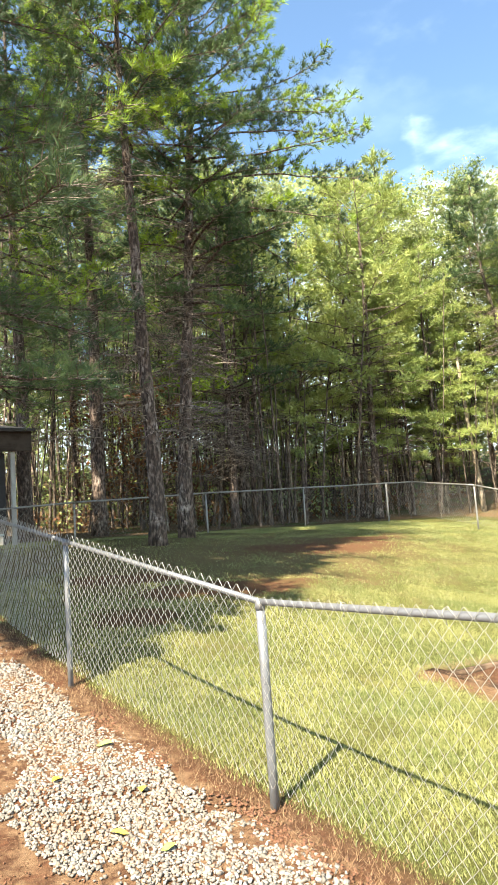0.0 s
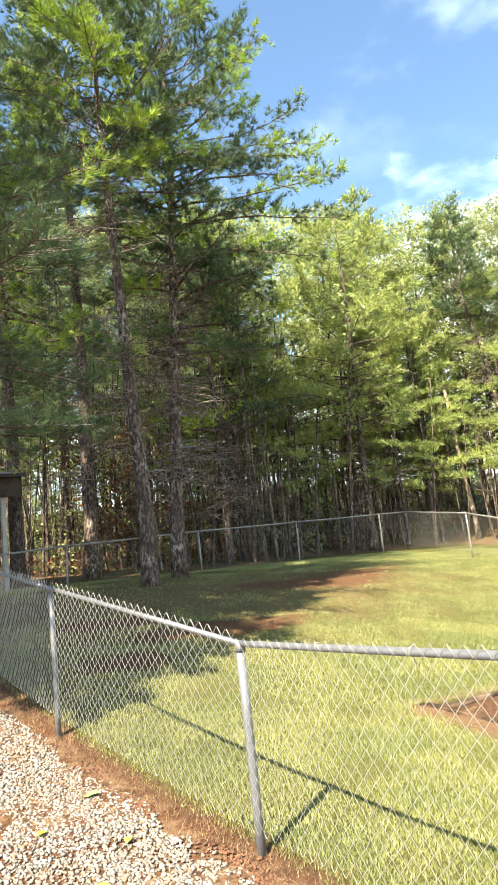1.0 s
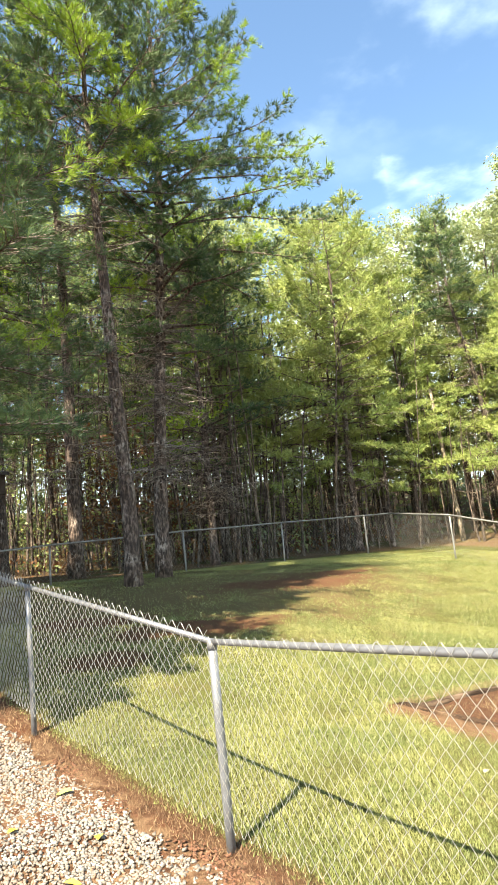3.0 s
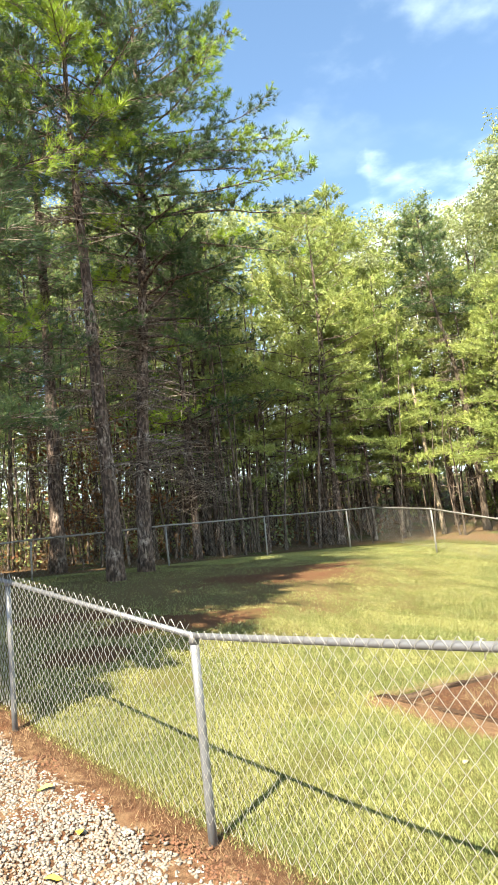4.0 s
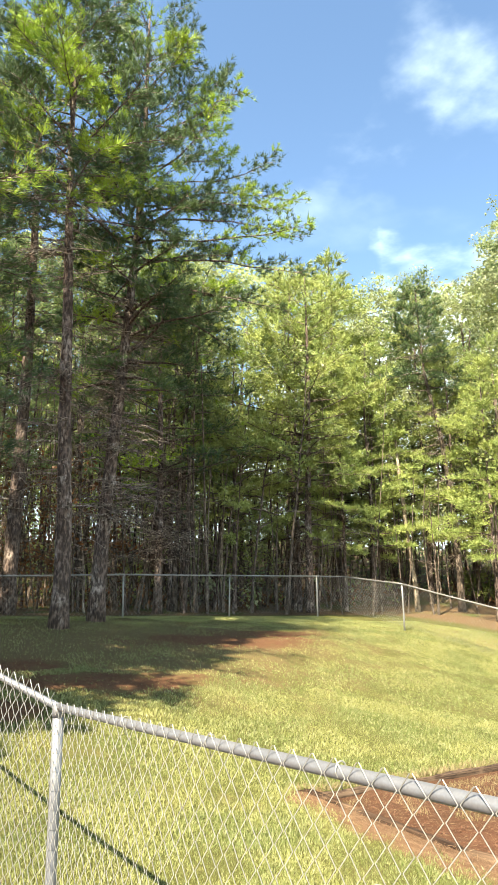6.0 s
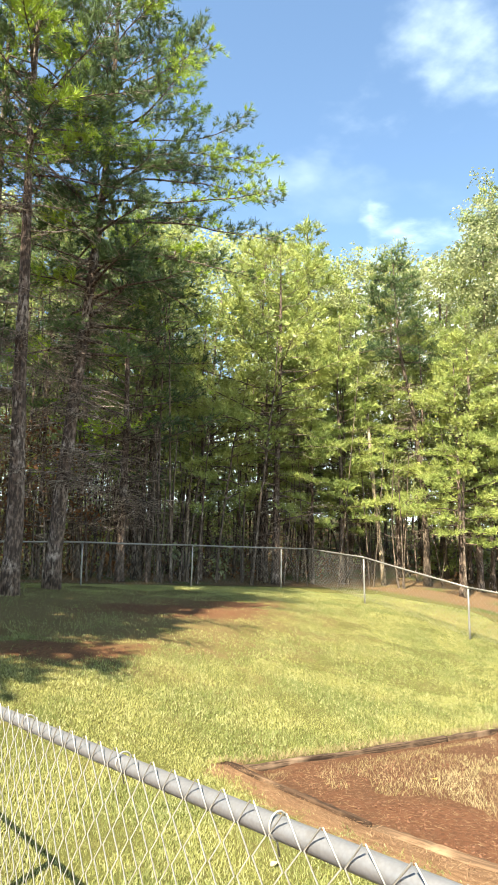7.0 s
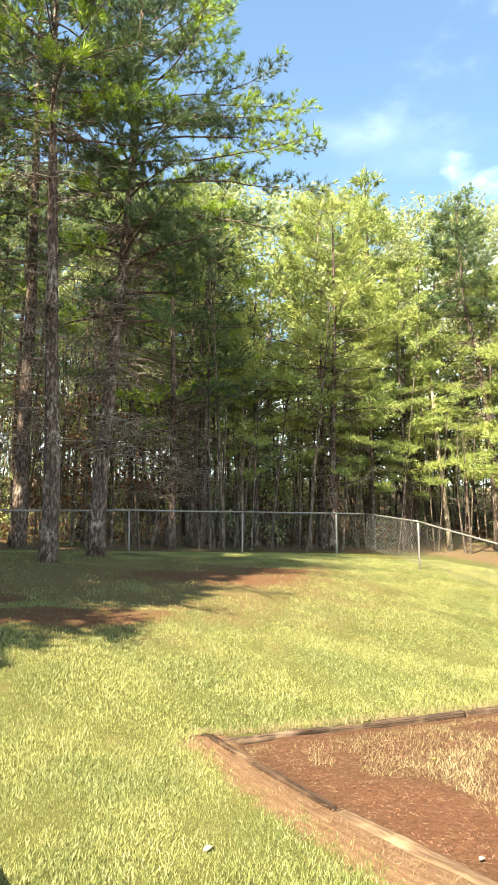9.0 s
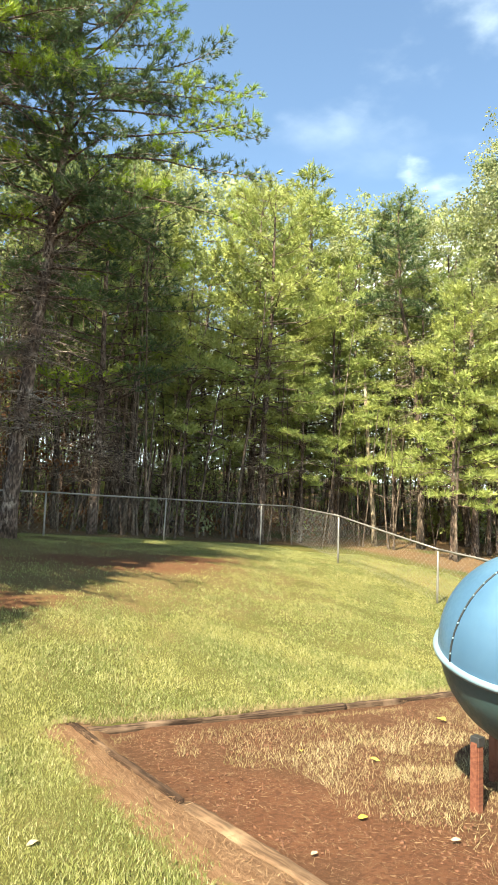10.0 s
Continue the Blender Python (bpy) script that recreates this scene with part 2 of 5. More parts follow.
def plain(name, a, b, rough=0.6, scale=3.0, metal=0.0, bump=0.1, coat=0.0):
    k = Nodes(name)
    k.spots()
    n, f = k.noise(scale, 5, 0.6), k.noise(scale * 14, 4, 0.6)
    col = k.mix(k.step(n, 0.35, 0.68), a, b)
    return k.finish(col, k.step(f, 0.3, 0.7, rough - 0.06, rough + 0.08), metal=metal, bump=f, strength=bump, distance=0.004, coat=coat)


def stones():
    k = Nodes("gravel")
    k.spots()
    one = k.add("ShaderNodeNewGeometry").outputs["Random Per Island"]
    col = k.mix(k.step(one, 0.0, 1.0), (0.215, 0.20, 0.182), (0.085, 0.076, 0.066))
    col = k.mix(k.step(one, 0.72, 0.80), col, (0.32, 0.305, 0.29))
    col = k.mix(k.step(one, 0.88, 0.95), col, (0.20, 0.12, 0.08))
    col = k.mix(k.step(k.noise(3.0, 5), 0.46, 0.68, 0.0, 0.5), col, (0.19, 0.125, 0.085))
    f = k.noise(130, 4)
    return k.finish(col, 0.8, bump=f, strength=0.3, distance=0.004)


GROUND = ground_stuff()
GRASS = foliage("grass", (0.142, 0.172, 0.052), (0.232, 0.244, 0.082), (0.41, 0.405, 0.215), 0.24, 0.5, 1.2)
DRYGRASS = foliage("dry_grass", (0.23, 0.175, 0.10), (0.20, 0.165, 0.08), (0.35, 0.285, 0.17), 0.2, 0.7, 1.6)
BLEACHED = foliage("bleached_grass", (0.30, 0.27, 0.14), (0.36, 0.31, 0.18), (0.48, 0.42, 0.28), 0.25, 0.65, 1.6)
STRAW = foliage("pine_straw", (0.20, 0.125, 0.07), (0.14, 0.082, 0.045), (0.33, 0.235, 0.14), 0.1, 0.7, 1.6)
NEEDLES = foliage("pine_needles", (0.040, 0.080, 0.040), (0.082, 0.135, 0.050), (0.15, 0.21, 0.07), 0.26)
# lit copy of the needles: sunlight on the wood edge raised into the colour
NEEDLES_LIT = foliage("sunlit_pine_needles", (0.205, 0.280, 0.080), (0.305, 0.362, 0.106), (0.40, 0.435, 0.16), 0.25)
# needles of the sunlit clumps: the sunlight is in the yellow-green colour
NEEDLES_SUNNY = foliage("sun_yellowed_pine_needles", (0.175, 0.300, 0.030), (0.255, 0.370, 0.040), (0.35, 0.43, 0.06), 0.26)
NEEDLES_BLUE = foliage("bluish_pine_needles", (0.100, 0.165, 0.070), (0.170, 0.235, 0.084), (0.25, 0.30, 0.105), 0.27)
LEAF_A = foliage("oak_leaves", (0.165, 0.220, 0.085), (0.235, 0.285, 0.105), (0.34, 0.365, 0.15), 0.34, 0.45)
LEAF_B = foliage("yellow_green_leaves", (0.200, 0.255, 0.070), (0.28, 0.325, 0.090), (0.38, 0.40, 0.14), 0.36, 0.45)
LEAF_C = foliage("grey_green_leaves", (0.190, 0.235, 0.120), (0.26, 0.30, 0.145), (0.36, 0.38, 0.21), 0.34, 0.45)
RUSTY = foliage("rusty_leaves", (0.18, 0.075, 0.028), (0.11, 0.055, 0.025), (0.26, 0.12, 0.04), 0.3, 0.6)
BARK = bark("pine_bark", (0.175, 0.130, 0.108), (0.055, 0.040, 0.033), (0.33, 0.28, 0.245))
BARK_DARK = bark("dark_bark", (0.165, 0.130, 0.104), (0.075, 0.058, 0.047), (0.27, 0.225, 0.19), (14, 14, 5))
BARK_PALE = bark("pale_bark", (0.36, 0.30, 0.22), (0.24, 0.19, 0.14), (0.46, 0.40, 0.32), (8, 8, 2))
TWIG = bark("dead_twigs", (0.32, 0.265, 0.22), (0.20, 0.16, 0.135), (0.48, 0.42, 0.36), (30, 30, 8))
STEEL = steel("galvanised_steel")
WIRE = steel("galvanised_wire", (0.36, 0.36, 0.345))
STEEL_OLD = steel("weathered_steel", (0.24, 0.24, 0.23))
WIRE_OLD = steel("weathered_wire", (0.32, 0.315, 0.29))
TIMBER = wood("weathered_timber", (0.022, 0.013, 0.009), (0.095, 0.064, 0.043), (0.16, 0.112, 0.078), (2.0, 110.0, 110.0))
ROTTEN = wood("rotten_timber", (0.016, 0.009, 0.006), (0.060, 0.036, 0.023), (0.12, 0.078, 0.05), (2.0, 110.0, 110.0))
SANDY = wood("soil-caked_timber", (0.075, 0.046, 0.028), (0.15, 0.096, 0.060), (0.215, 0.15, 0.095))
REDWOOD = wood("red_brown_post", (0.115, 0.042, 0.027), (0.165, 0.065, 0.042), (0.20, 0.092, 0.06))
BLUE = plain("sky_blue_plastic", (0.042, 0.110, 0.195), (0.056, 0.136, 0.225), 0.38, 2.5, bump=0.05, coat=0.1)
# the ball's underside: its shade is put into this darker teal
BLUE_SHADED = plain("shaded_teal_plastic", (0.030, 0.070, 0.078), (0.045, 0.09, 0.09), 0.45, 2.5, bump=0.05)
LIPBLUE = plain("pale_blue_plastic", (0.12, 0.21, 0.26), (0.15, 0.23, 0.28), 0.4, 4, bump=0.05)
IRON = plain("dark_iron", (0.02, 0.028, 0.035), (0.05, 0.05, 0.05), 0.6, 8, metal=0.4)
GRAVEL = stones()
# near-black grey that carries the shade inside the porch
PORCH_SHADE = plain("porch_shade_grey", (0.016, 0.015, 0.017), (0.024, 0.022, 0.024), 0.7, 1.2)
WHITE = plain("weathered_white_paint", (0.34, 0.335, 0.32), (0.25, 0.245, 0.235), 0.6, 3)
# porch fascia and shingles: missing tree shade is put into their dark colours
ROOF = wood("shade_darkened_brown_fascia", (0.030, 0.022, 0.017), (0.045, 0.034, 0.026), (0.06, 0.046, 0.036))
SHINGLE = plain("shade_darkened_shingles", (0.03, 0.027, 0.025), (0.05, 0.045, 0.041), 0.9, 6, bump=0.5)

# ---- mesh helpers ----


def soft(v):
    return np.logaddexp(0.0, v)


def gz(x, y):
    """Height of the ground: flat by the house, a rise towards the woods, falling a little to the east."""
    x, y = np.clip(x, -8, 30), np.clip(y, -1.5, 40)
    return 0.1685 + 0.0073 * x - 0.1244 * y + 0.3722 * soft(y - 0.2 * x - 3) - 0.2172 * soft(y - 0.2 * x - 8) + 0.15 * soft(np.hypot(x - 2, y) - 23)


def gh(x, y):
    return float(gz(np.float64(x), np.float64(y)))


def raw_mesh(name, verts, faces, smooth=False):
    """A mesh from arrays of corners and of equal-sided faces."""
    verts, faces = np.asarray(verts, np.float32), np.asarray(faces, np.int32)
    me = bpy.data.meshes.new(name)
    me.vertices.add(len(verts))
    me.vertices.foreach_set("co", verts.ravel())
    me.loops.add(faces.size)
    me.loops.foreach_set("vertex_index", faces.ravel())
    me.polygons.add(len(faces))
    me.polygons.foreach_set("loop_start", np.arange(0, faces.size, faces.shape[1], dtype=np.int32))
    if smooth:
        me.polygons.foreach_set("use_smooth", np.ones(len(faces), bool))
    me.update(calc_edges=True)
    return me


def part_of(name, me, material, parent, label=""):
    ob = new(name, me)
    me.materials.append(material)
    ob.parent = parent
    return tagged(ob, label) if label else ob


def part(name, bm, material, parent, label="", smooth=False):
    me = bpy.data.meshes.new(name)
    if smooth:
        for f in bm.faces:
            f.smooth = True
    bm.to_mesh(me)
    bm.free()
    return part_of(name, me, material, parent, label)


def thing(name, at, label, category, group="", kind=""):
    ob = new(name)
    ob.location = at
    ob.empty_display_size = 0.1
    return tagged(ob, label, category, group, kind)


def tube(points, radii, sides=8, cap=True):
    """Corners and four-sided faces of a round bar along points."""
    p = np.asarray(points, float)
    r = np.broadcast_to(np.asarray(radii, float), len(p))
    d = np.gradient(p, axis=0)
    d /= np.linalg.norm(d, axis=1, keepdims=True) + 1e-9
    ref = np.array([1.0, 0.0, 0.0]) if abs(d[0, 0]) < 0.8 else np.array([0.0, 1.0, 0.0])
    u = np.cross(d, ref)
    u /= np.linalg.norm(u, axis=1, keepdims=True) + 1e-9
    w = np.cross(d, u)
    a = np.arange(sides) * 2 * np.pi / sides
    ring = p[:, None] + r[:, None, None] * (np.cos(a)[None, :, None] * u[:, None] + np.sin(a)[None, :, None] * w[:, None])
    v = ring.reshape(-1, 3)
    i, j = np.meshgrid(np.arange(len(p) - 1), np.arange(sides), indexing="ij")
    k = (j + 1) % sides
    f = np.stack([i * sides + j, i * sides + k, (i + 1) * sides + k, (i + 1) * sides + j], -1).reshape(-1, 4)
    if cap:
        n = len(v)
        v = np.concatenate([v, p[:1], p[-1:]])
        s = np.arange(sides)
        t = (s + 1) % sides
        e = (len(p) - 1) * sides
        first = np.stack([np.full(sides, n), t, s, np.full(sides, n)], -1)
        last = np.stack([np.full(sides, n + 1), e + s, e + t, np.full(sides, n + 1)], -1)
        ends = np.concatenate([first, last])
        return v, f, ends[:, :3]
    return v, f, np.zeros((0, 3), int)


class Pile:
    """Gathers bars and facets into one mesh."""

    def __init__(self):
        self.v, self.f, self.n = [], [], 0

    def add(self, v, tris):
        self.v.append(np.asarray(v, np.float32))
        self.f.append(np.asarray(tris, np.int64) + self.n)
        self.n += len(v)

    def bar(self, points, radii, sides=6, cap=True):
        v, q, e = tube(points, radii, sides, cap)
        self.add(v, np.concatenate([q[:, [0, 1, 2]], q[:, [0, 2, 3]], e]))

    def mesh(self, name, smooth=True):
        return raw_mesh(name, np.concatenate(self.v), np.concatenate(self.f), smooth)


def bar_mesh(name, points, radii, sides=10):
    p = Pile()
    p.bar(points, radii, sides)
    return p.mesh(name)


def box(sx, sy, sz, at=(0, 0, 0), bevel=0.0, segments=1):
    bm = bmesh.new()
    bmesh.ops.create_cube(bm, size=1, matrix=Matrix.Translation(at) @ Matrix.Diagonal((sx, sy, sz, 1)))
    if bevel:
        bmesh.ops.bevel(bm, geom=bm.edges[:], offset=bevel, segments=segments, affect="EDGES")
    return bm


# ---- ground ----


def spread(lo, hi, near_lo, near_hi, step):
    """Even steps inside the yard and ever wider ones to the horizon."""
    mid = list(np.arange(near_lo, near_hi + 1e-6, step))
    out, s, v = [], step, near_hi
    while v < hi:
        s *= 1.35
        v += s
        out.append(v)
    pre, s, v = [], step, near_lo
    while v > lo:
        s *= 1.35
        v -= s
        pre.append(v)
    return np.array(pre[::-1] + mid + out)


def heaped(x, y):
    """Soil heaped outside the near timber."""
    return 0.045 * np.exp(-((x - 4.79) / 0.13) ** 2) * (y < 4.5) * (y > -3)


def bed_dip(x, y):
    """The soil inside the timbers lies a little lower than the lawn."""
    return -0.03 * ((x > 4.97) & (y + 0.06 * (x - 5) < 4.26) & (y > -3) & (x < 12))


def build_ground():
    xs, ys = spread(-900, 900, -2, 18, 0.16), spread(-900, 900, -2, 18, 0.16)
    X, Y = np.meshgrid(xs, ys)
    Z = gz(X, Y)
    near = (X > -3) & (X < 21) & (Y > -3) & (Y < 21)
    bump = np.array([noise.noise((a * 1.3, b * 1.3, 0.0)) * 0.018 + noise.noise((a * 4, b * 4, 5.0)) * 0.008 if m else 0.0
                     for a, b, m in zip(X.ravel(), Y.ravel(), near.ravel())]).reshape(X.shape)
    # soil heaped outside the near timber, a shallow dip inside the bed
    heap = heaped(X, Y)
    Z = Z + bump + heap + bed_dip(X, Y)
    n, m = X.shape
    i, j = np.meshgrid(np.arange(n - 1), np.arange(m - 1), indexing="ij")
    f = np.stack([i * m + j, i * m + j + 1, (i + 1) * m + j + 1, (i + 1) * m + j], -1).reshape(-1, 4)
    ob = new("ground", raw_mesh("ground", np.stack([X, Y, Z], -1).reshape(-1, 3), f, True))
    ob.data.materials.append(GROUND)
    return tagged(ob, "mown lawn with red clay patches, rising to leaf-strewn woods", "ground", kind="structure")


ground = build_ground()

# ---- chain-link fences ----
PITCH = 0.040


def fabric(p0, p1, t0, t1, height=0.99, r=0.0018, sides=4, shift=0.0, pitch=PITCH):
    """Woven wires between two upright planes; t0, t1: heights of the top edge at the ends."""
    p0, p1 = np.array(p0, float), np.array(p1, float)
    length = np.linalg.norm(p1 - p0)
    along = (p1 - p0) / length
    across = np.array([-along[1], along[0]])
    rows = int(height / pitch)
    pile = Pile()
    for i in range(int(length / pitch)):
        pts = []
        for k in range(rows + 1):
            left = (k % 2) == (i % 2)
            u = (i if left else i + 1) * pitch + (0.0012 if left else -0.0012)
            u = min(max(u, 0.0), length) + random.uniform(-0.0015, 0.0015)
            off = shift + (r * 1.1) * (1 if left else -1)
            xy = p0 + along * u + across * off
            pts.append((xy[0], xy[1], t0 + (t1 - t0) * u / length - k * pitch))
        pile.bar(pts, r, sides, cap=False)
    return pile.mesh("wire_fabric")


def fence_post(parent, x, y, top, radius, lean=(0.0, 0.0), cap_r=1.25, corner=False, metal=None):
    metal = metal or STEEL
    base = gh(x, y) - 0.12
    me = bar_mesh("post", [(x + lean[0] * (1 - k), y + lean[1] * (1 - k), base + (top - base) * k) for k in (0, 0.33, 0.66, 1)], radius, 14)
    post = part_of("post", me, metal, parent)
    r = radius * cap_r
    if corner:
        prof = [(r, -0.03), (r, 0.0), (r * 0.92, 0.012), (r * 0.65, 0.024), (r * 0.2, 0.031)]
    else:
        prof = [(r, -0.03), (r, 0.002), (r * 0.8, 0.012), (r * 0.4, 0.018)]
    cap = bar_mesh("post_cap", [(x, y, top + h) for _, h in prof], [q for q, _ in prof], 14)
    part_of("post_cap", cap, metal, post)
    return post


def rail_bar(parent, pts, radius, metal=None):
    return part_of("top_rail", bar_mesh("top_rail", pts, radius, 12), metal or STEEL, parent)


def tie(parent, x, y, z, along, radius):
    """A loop of wire round the rail, its ends twisted below it."""
    a = np.array([along[0], along[1], 0.0])
    n = np.array([-along[1], along[0], 0.0])
    pts = []
    for k in range(13):
        w = -0.6 * math.pi + k / 12 * 2.0 * math.pi
        pts.append(np.array([x, y, z]) + (radius + 0.0025) * (n * math.cos(w) + np.array([0, 0, math.sin(w)])) + a * (k / 12 - 0.5) * 0.012)
    pts.append(np.array([x, y, z - radius - 0.028]) + n * 0.004)
    part_of("tie_wire", bar_mesh("tie_wire", pts, 0.0019, 6), WIRE, parent)


RAIL_R = 0.0175
CORNER = (2.24, 3.17)


def near_fence():
    """The fence beside the house: a straight run to a terminal post and a second run past it."""
    f = thing("chain_link_fence", (*CORNER, gh(*CORNER)), "low galvanised chain-link fence with pipe top rail beside the gravel strip", "fence")
    inv = Matrix.Translation(f.location).inverted()
    made = []
    top = 1.085
    end_y = 0.2

    def rz(y):
        return top + 0.056 * (CORNER[1] - y)

    made.append(fence_post(f, *CORNER, top - 0.012, 0.0255, (0.012, 0.0), 1.12, True))
    made.append(fence_post(f, CORNER[0], end_y, rz(end_y), 0.030, (0, 0), 1.12, True))
    made.append(rail_bar(f, [(CORNER[0], y, rz(y) - (0.006 * math.sin((CORNER[1] - y) * 1.05))) for y in np.linspace(CORNER[1], end_y, 14)], RAIL_R))
    me = fabric(CORNER, (CORNER[0], end_y), top + 0.030, rz(end_y) + 0.030, 1.0, 0.0016, shift=-0.0205)
    made.append(tagged(part_of("wire_fabric", me, WIRE, f, "woven steel wire mesh"), kind="stuff"))
    for y in (2.45, 1.84, 1.25, 0.73):
        tie(f, CORNER[0], y, rz(y), (0, -1), RAIL_R)
    # second run
    posts = [CORNER, (1.80, 5.36), (1.60, 7.95), (1.45, 10.4), (1.35, 12.7)]
    tops = [top, 1.425, 1.70, 1.93, 2.06]
    for (x, y), z in zip(posts[1:], tops[1:]):
        fence_post(f, x, y, z, 0.021)
    for a in range(4):
        (x0, y0), (x1, y1) = posts[a], posts[a + 1]
        z0, z1 = tops[a], tops[a + 1]
        rail_bar(f, [(x0 + (x1 - x0) * s, y0 + (y1 - y0) * s, z0 + (z1 - z0) * s) for s in (0, 0.5, 1)], RAIL_R)
        tagged(part_of("wire_fabric", fabric(posts[a], posts[a + 1], z0 + 0.068, z1 + 0.068, 1.05, 0.0021, shift=0.023), WIRE, f), kind="stuff")
        d = np.array([x1 - x0, y1 - y0])
        d /= np.linalg.norm(d)
        for s in (0.3, 0.7):
            tie(f, x0 + (x1 - x0) * s, y0 + (y1 - y0) * s, z0 + (z1 - z0) * s, d, RAIL_R)
    for ob in f.children:
        ob.matrix_parent_inverse = inv
    return f


def far_fence():
    runs = [
        ("back", [(-2.2, 12.5), (1.1, 12.9), (4.25, 13.36), (7.44, 13.70), (10.53, 14.08), (13.39, 14.02), (14.5, 14.12)]),
        ("side", [(14.5, 14.12), (13.27, 10.84), (13.18, 7.95), (13.12, 4.8), (13.1, 1.6)]),
    ]
    tops = {(14.5, 14.12): 1.99, (13.39, 14.02): 1.985, (10.53, 14.08): 1.985, (7.44, 13.70): 1.97, (13.27, 10.84): 1.745, (13.18, 7.95): 1.165, (4.25, 13.36): 1.91, (1.1, 12.9): 1.80, (-2.2, 12.5): 1.75}
    for which, posts in runs:
        f = thing("chain_link_fence", (*posts[-1], gh(*posts[-1])), "weathered chain-link fence along the edge of the woods" if which == "back" else "chain-link fence climbing the sunny slope of the lawn", "fence")
        inv = Matrix.Translation(f.location).inverted()
        hs = [tops.get(p, gh(*p) + 1.03) for p in posts]
        for n, (p, h) in enumerate(zip(posts, hs)):
            if p == (14.5, 14.12):
                continue
            fence_post(f, *p, h, 0.024 if p == (13.39, 14.02) else 0.021, (random.uniform(-0.02, 0.02), random.uniform(-0.02, 0.02)), metal=STEEL_OLD)
        for a in range(len(posts) - 1):
            (x0, y0), (x1, y1) = posts[a], posts[a + 1]
            sag = random.uniform(0.004, 0.015)
            rail_bar(f, [(x0 + (x1 - x0) * s, y0 + (y1 - y0) * s, hs[a] + (hs[a + 1] - hs[a]) * s - sag * 4 * s * (1 - s)) for s in np.linspace(0, 1, 7)], 0.019, STEEL_OLD)
            tagged(part_of("wire_fabric", fabric(posts[a], posts[a + 1], hs[a] + 0.03, hs[a + 1] + 0.03, 1.02, 0.0018 if which == "back" else 0.0020, 3, pitch=0.052), WIRE_OLD, f), kind="stuff")
        for ob in f.children:
            ob.matrix_parent_inverse = inv


near_fence()
far_fence()

# ---- trees ----


def turn_to(axes, spins):
    """Turns that carry +z to each axis, with a spin about it."""
    z = axes / (np.linalg.norm(axes, axis=1, keepdims=True) + 1e-9)
    ref = np.where(np.abs(z[:, 2:3]) < 0.9, np.array([[0.0, 0.0, 1.0]]), np.array([[1.0, 0.0, 0.0]]))
    x = np.cross(ref, z)
    x /= np.linalg.norm(x, axis=1, keepdims=True)
    y = np.cross(z, x)
    c, s = np.cos(spins)[:, None], np.sin(spins)[:, None]
    return np.stack([c * x + s * y, -s * x + c * y, z], -1)


def scatter(template, at, axes, sizes, rng):
    """Copies of a little mesh of single facets (K, n, 3), one at each place."""
    m = turn_to(axes, rng.uniform(0, 6.28, len(at)))
    v = np.einsum("nij,ktj->nkti", m, template) * sizes[:, None, None, None] + at[:, None, None, :]
    return v.reshape(-1, 3)


def facets(name, v, corners):
    return raw_mesh(name, v, np.arange(len(v)).reshape(-1, corners))


def needle_tuft(rng, n=13, spread_angle=1.0, width=0.075):
    """A brush of needles one unit long that points along +z."""
    out = []
    for _ in range(n):
        a, b = rng.uniform(0, 6.28), rng.uniform(0.12, spread_angle)
        d = np.array([math.sin(b) * math.cos(a), math.sin(b) * math.sin(a), math.cos(b)])
        side = np.cross(d, rng.normal(size=3))
        side /= np.linalg.norm(side)
        s = d * rng.uniform(-0.1, 0.25)
        e = s + d * rng.uniform(0.75, 1.05)
        out.append([s - side * width / 2, s + side * width / 2, e])
    return np.array(out)


def leaf_spray(rng, n=5, size=0.36):
    """A few pointed leaves on a twig, one unit long, most of them lying level."""
    out = []
    for k in range(n):
        root = np.array([0, 0, k / n * 0.5]) + rng.normal(size=3) * 0.16
        a = rng.uniform(0, 6.28)
        d = np.array([math.cos(a), math.sin(a), rng.normal() * 0.35 - 0.2])
        d /= np.linalg.norm(d)
        side = np.cross(d, np.array([0, 0, 1.0]) + rng.normal(size=3) * 0.35)
        side /= np.linalg.norm(side)
        w = size * 0.34
        out.append([root, root + d * size * 0.5 + side * w, root + d * size, root + d * size * 0.5 - side * w])
    return np.array(out)


def limb_curve(rng, start, az, length, rise, droop, n=7):
    pts = [np.array(start, float)]
    d = np.array([math.cos(az), math.sin(az), rise])
    d /= np.linalg.norm(d)
    for k in range(n):
        d = d + np.array([rng.normal() * 0.15, rng.normal() * 0.15, -droop / n + (0.05 if k > n * 0.6 else 0.0) + rng.normal() * 0.05])
        d /= np.linalg.norm(d)
        pts.append(pts[-1] + d * length / n)
    return np.array(pts)


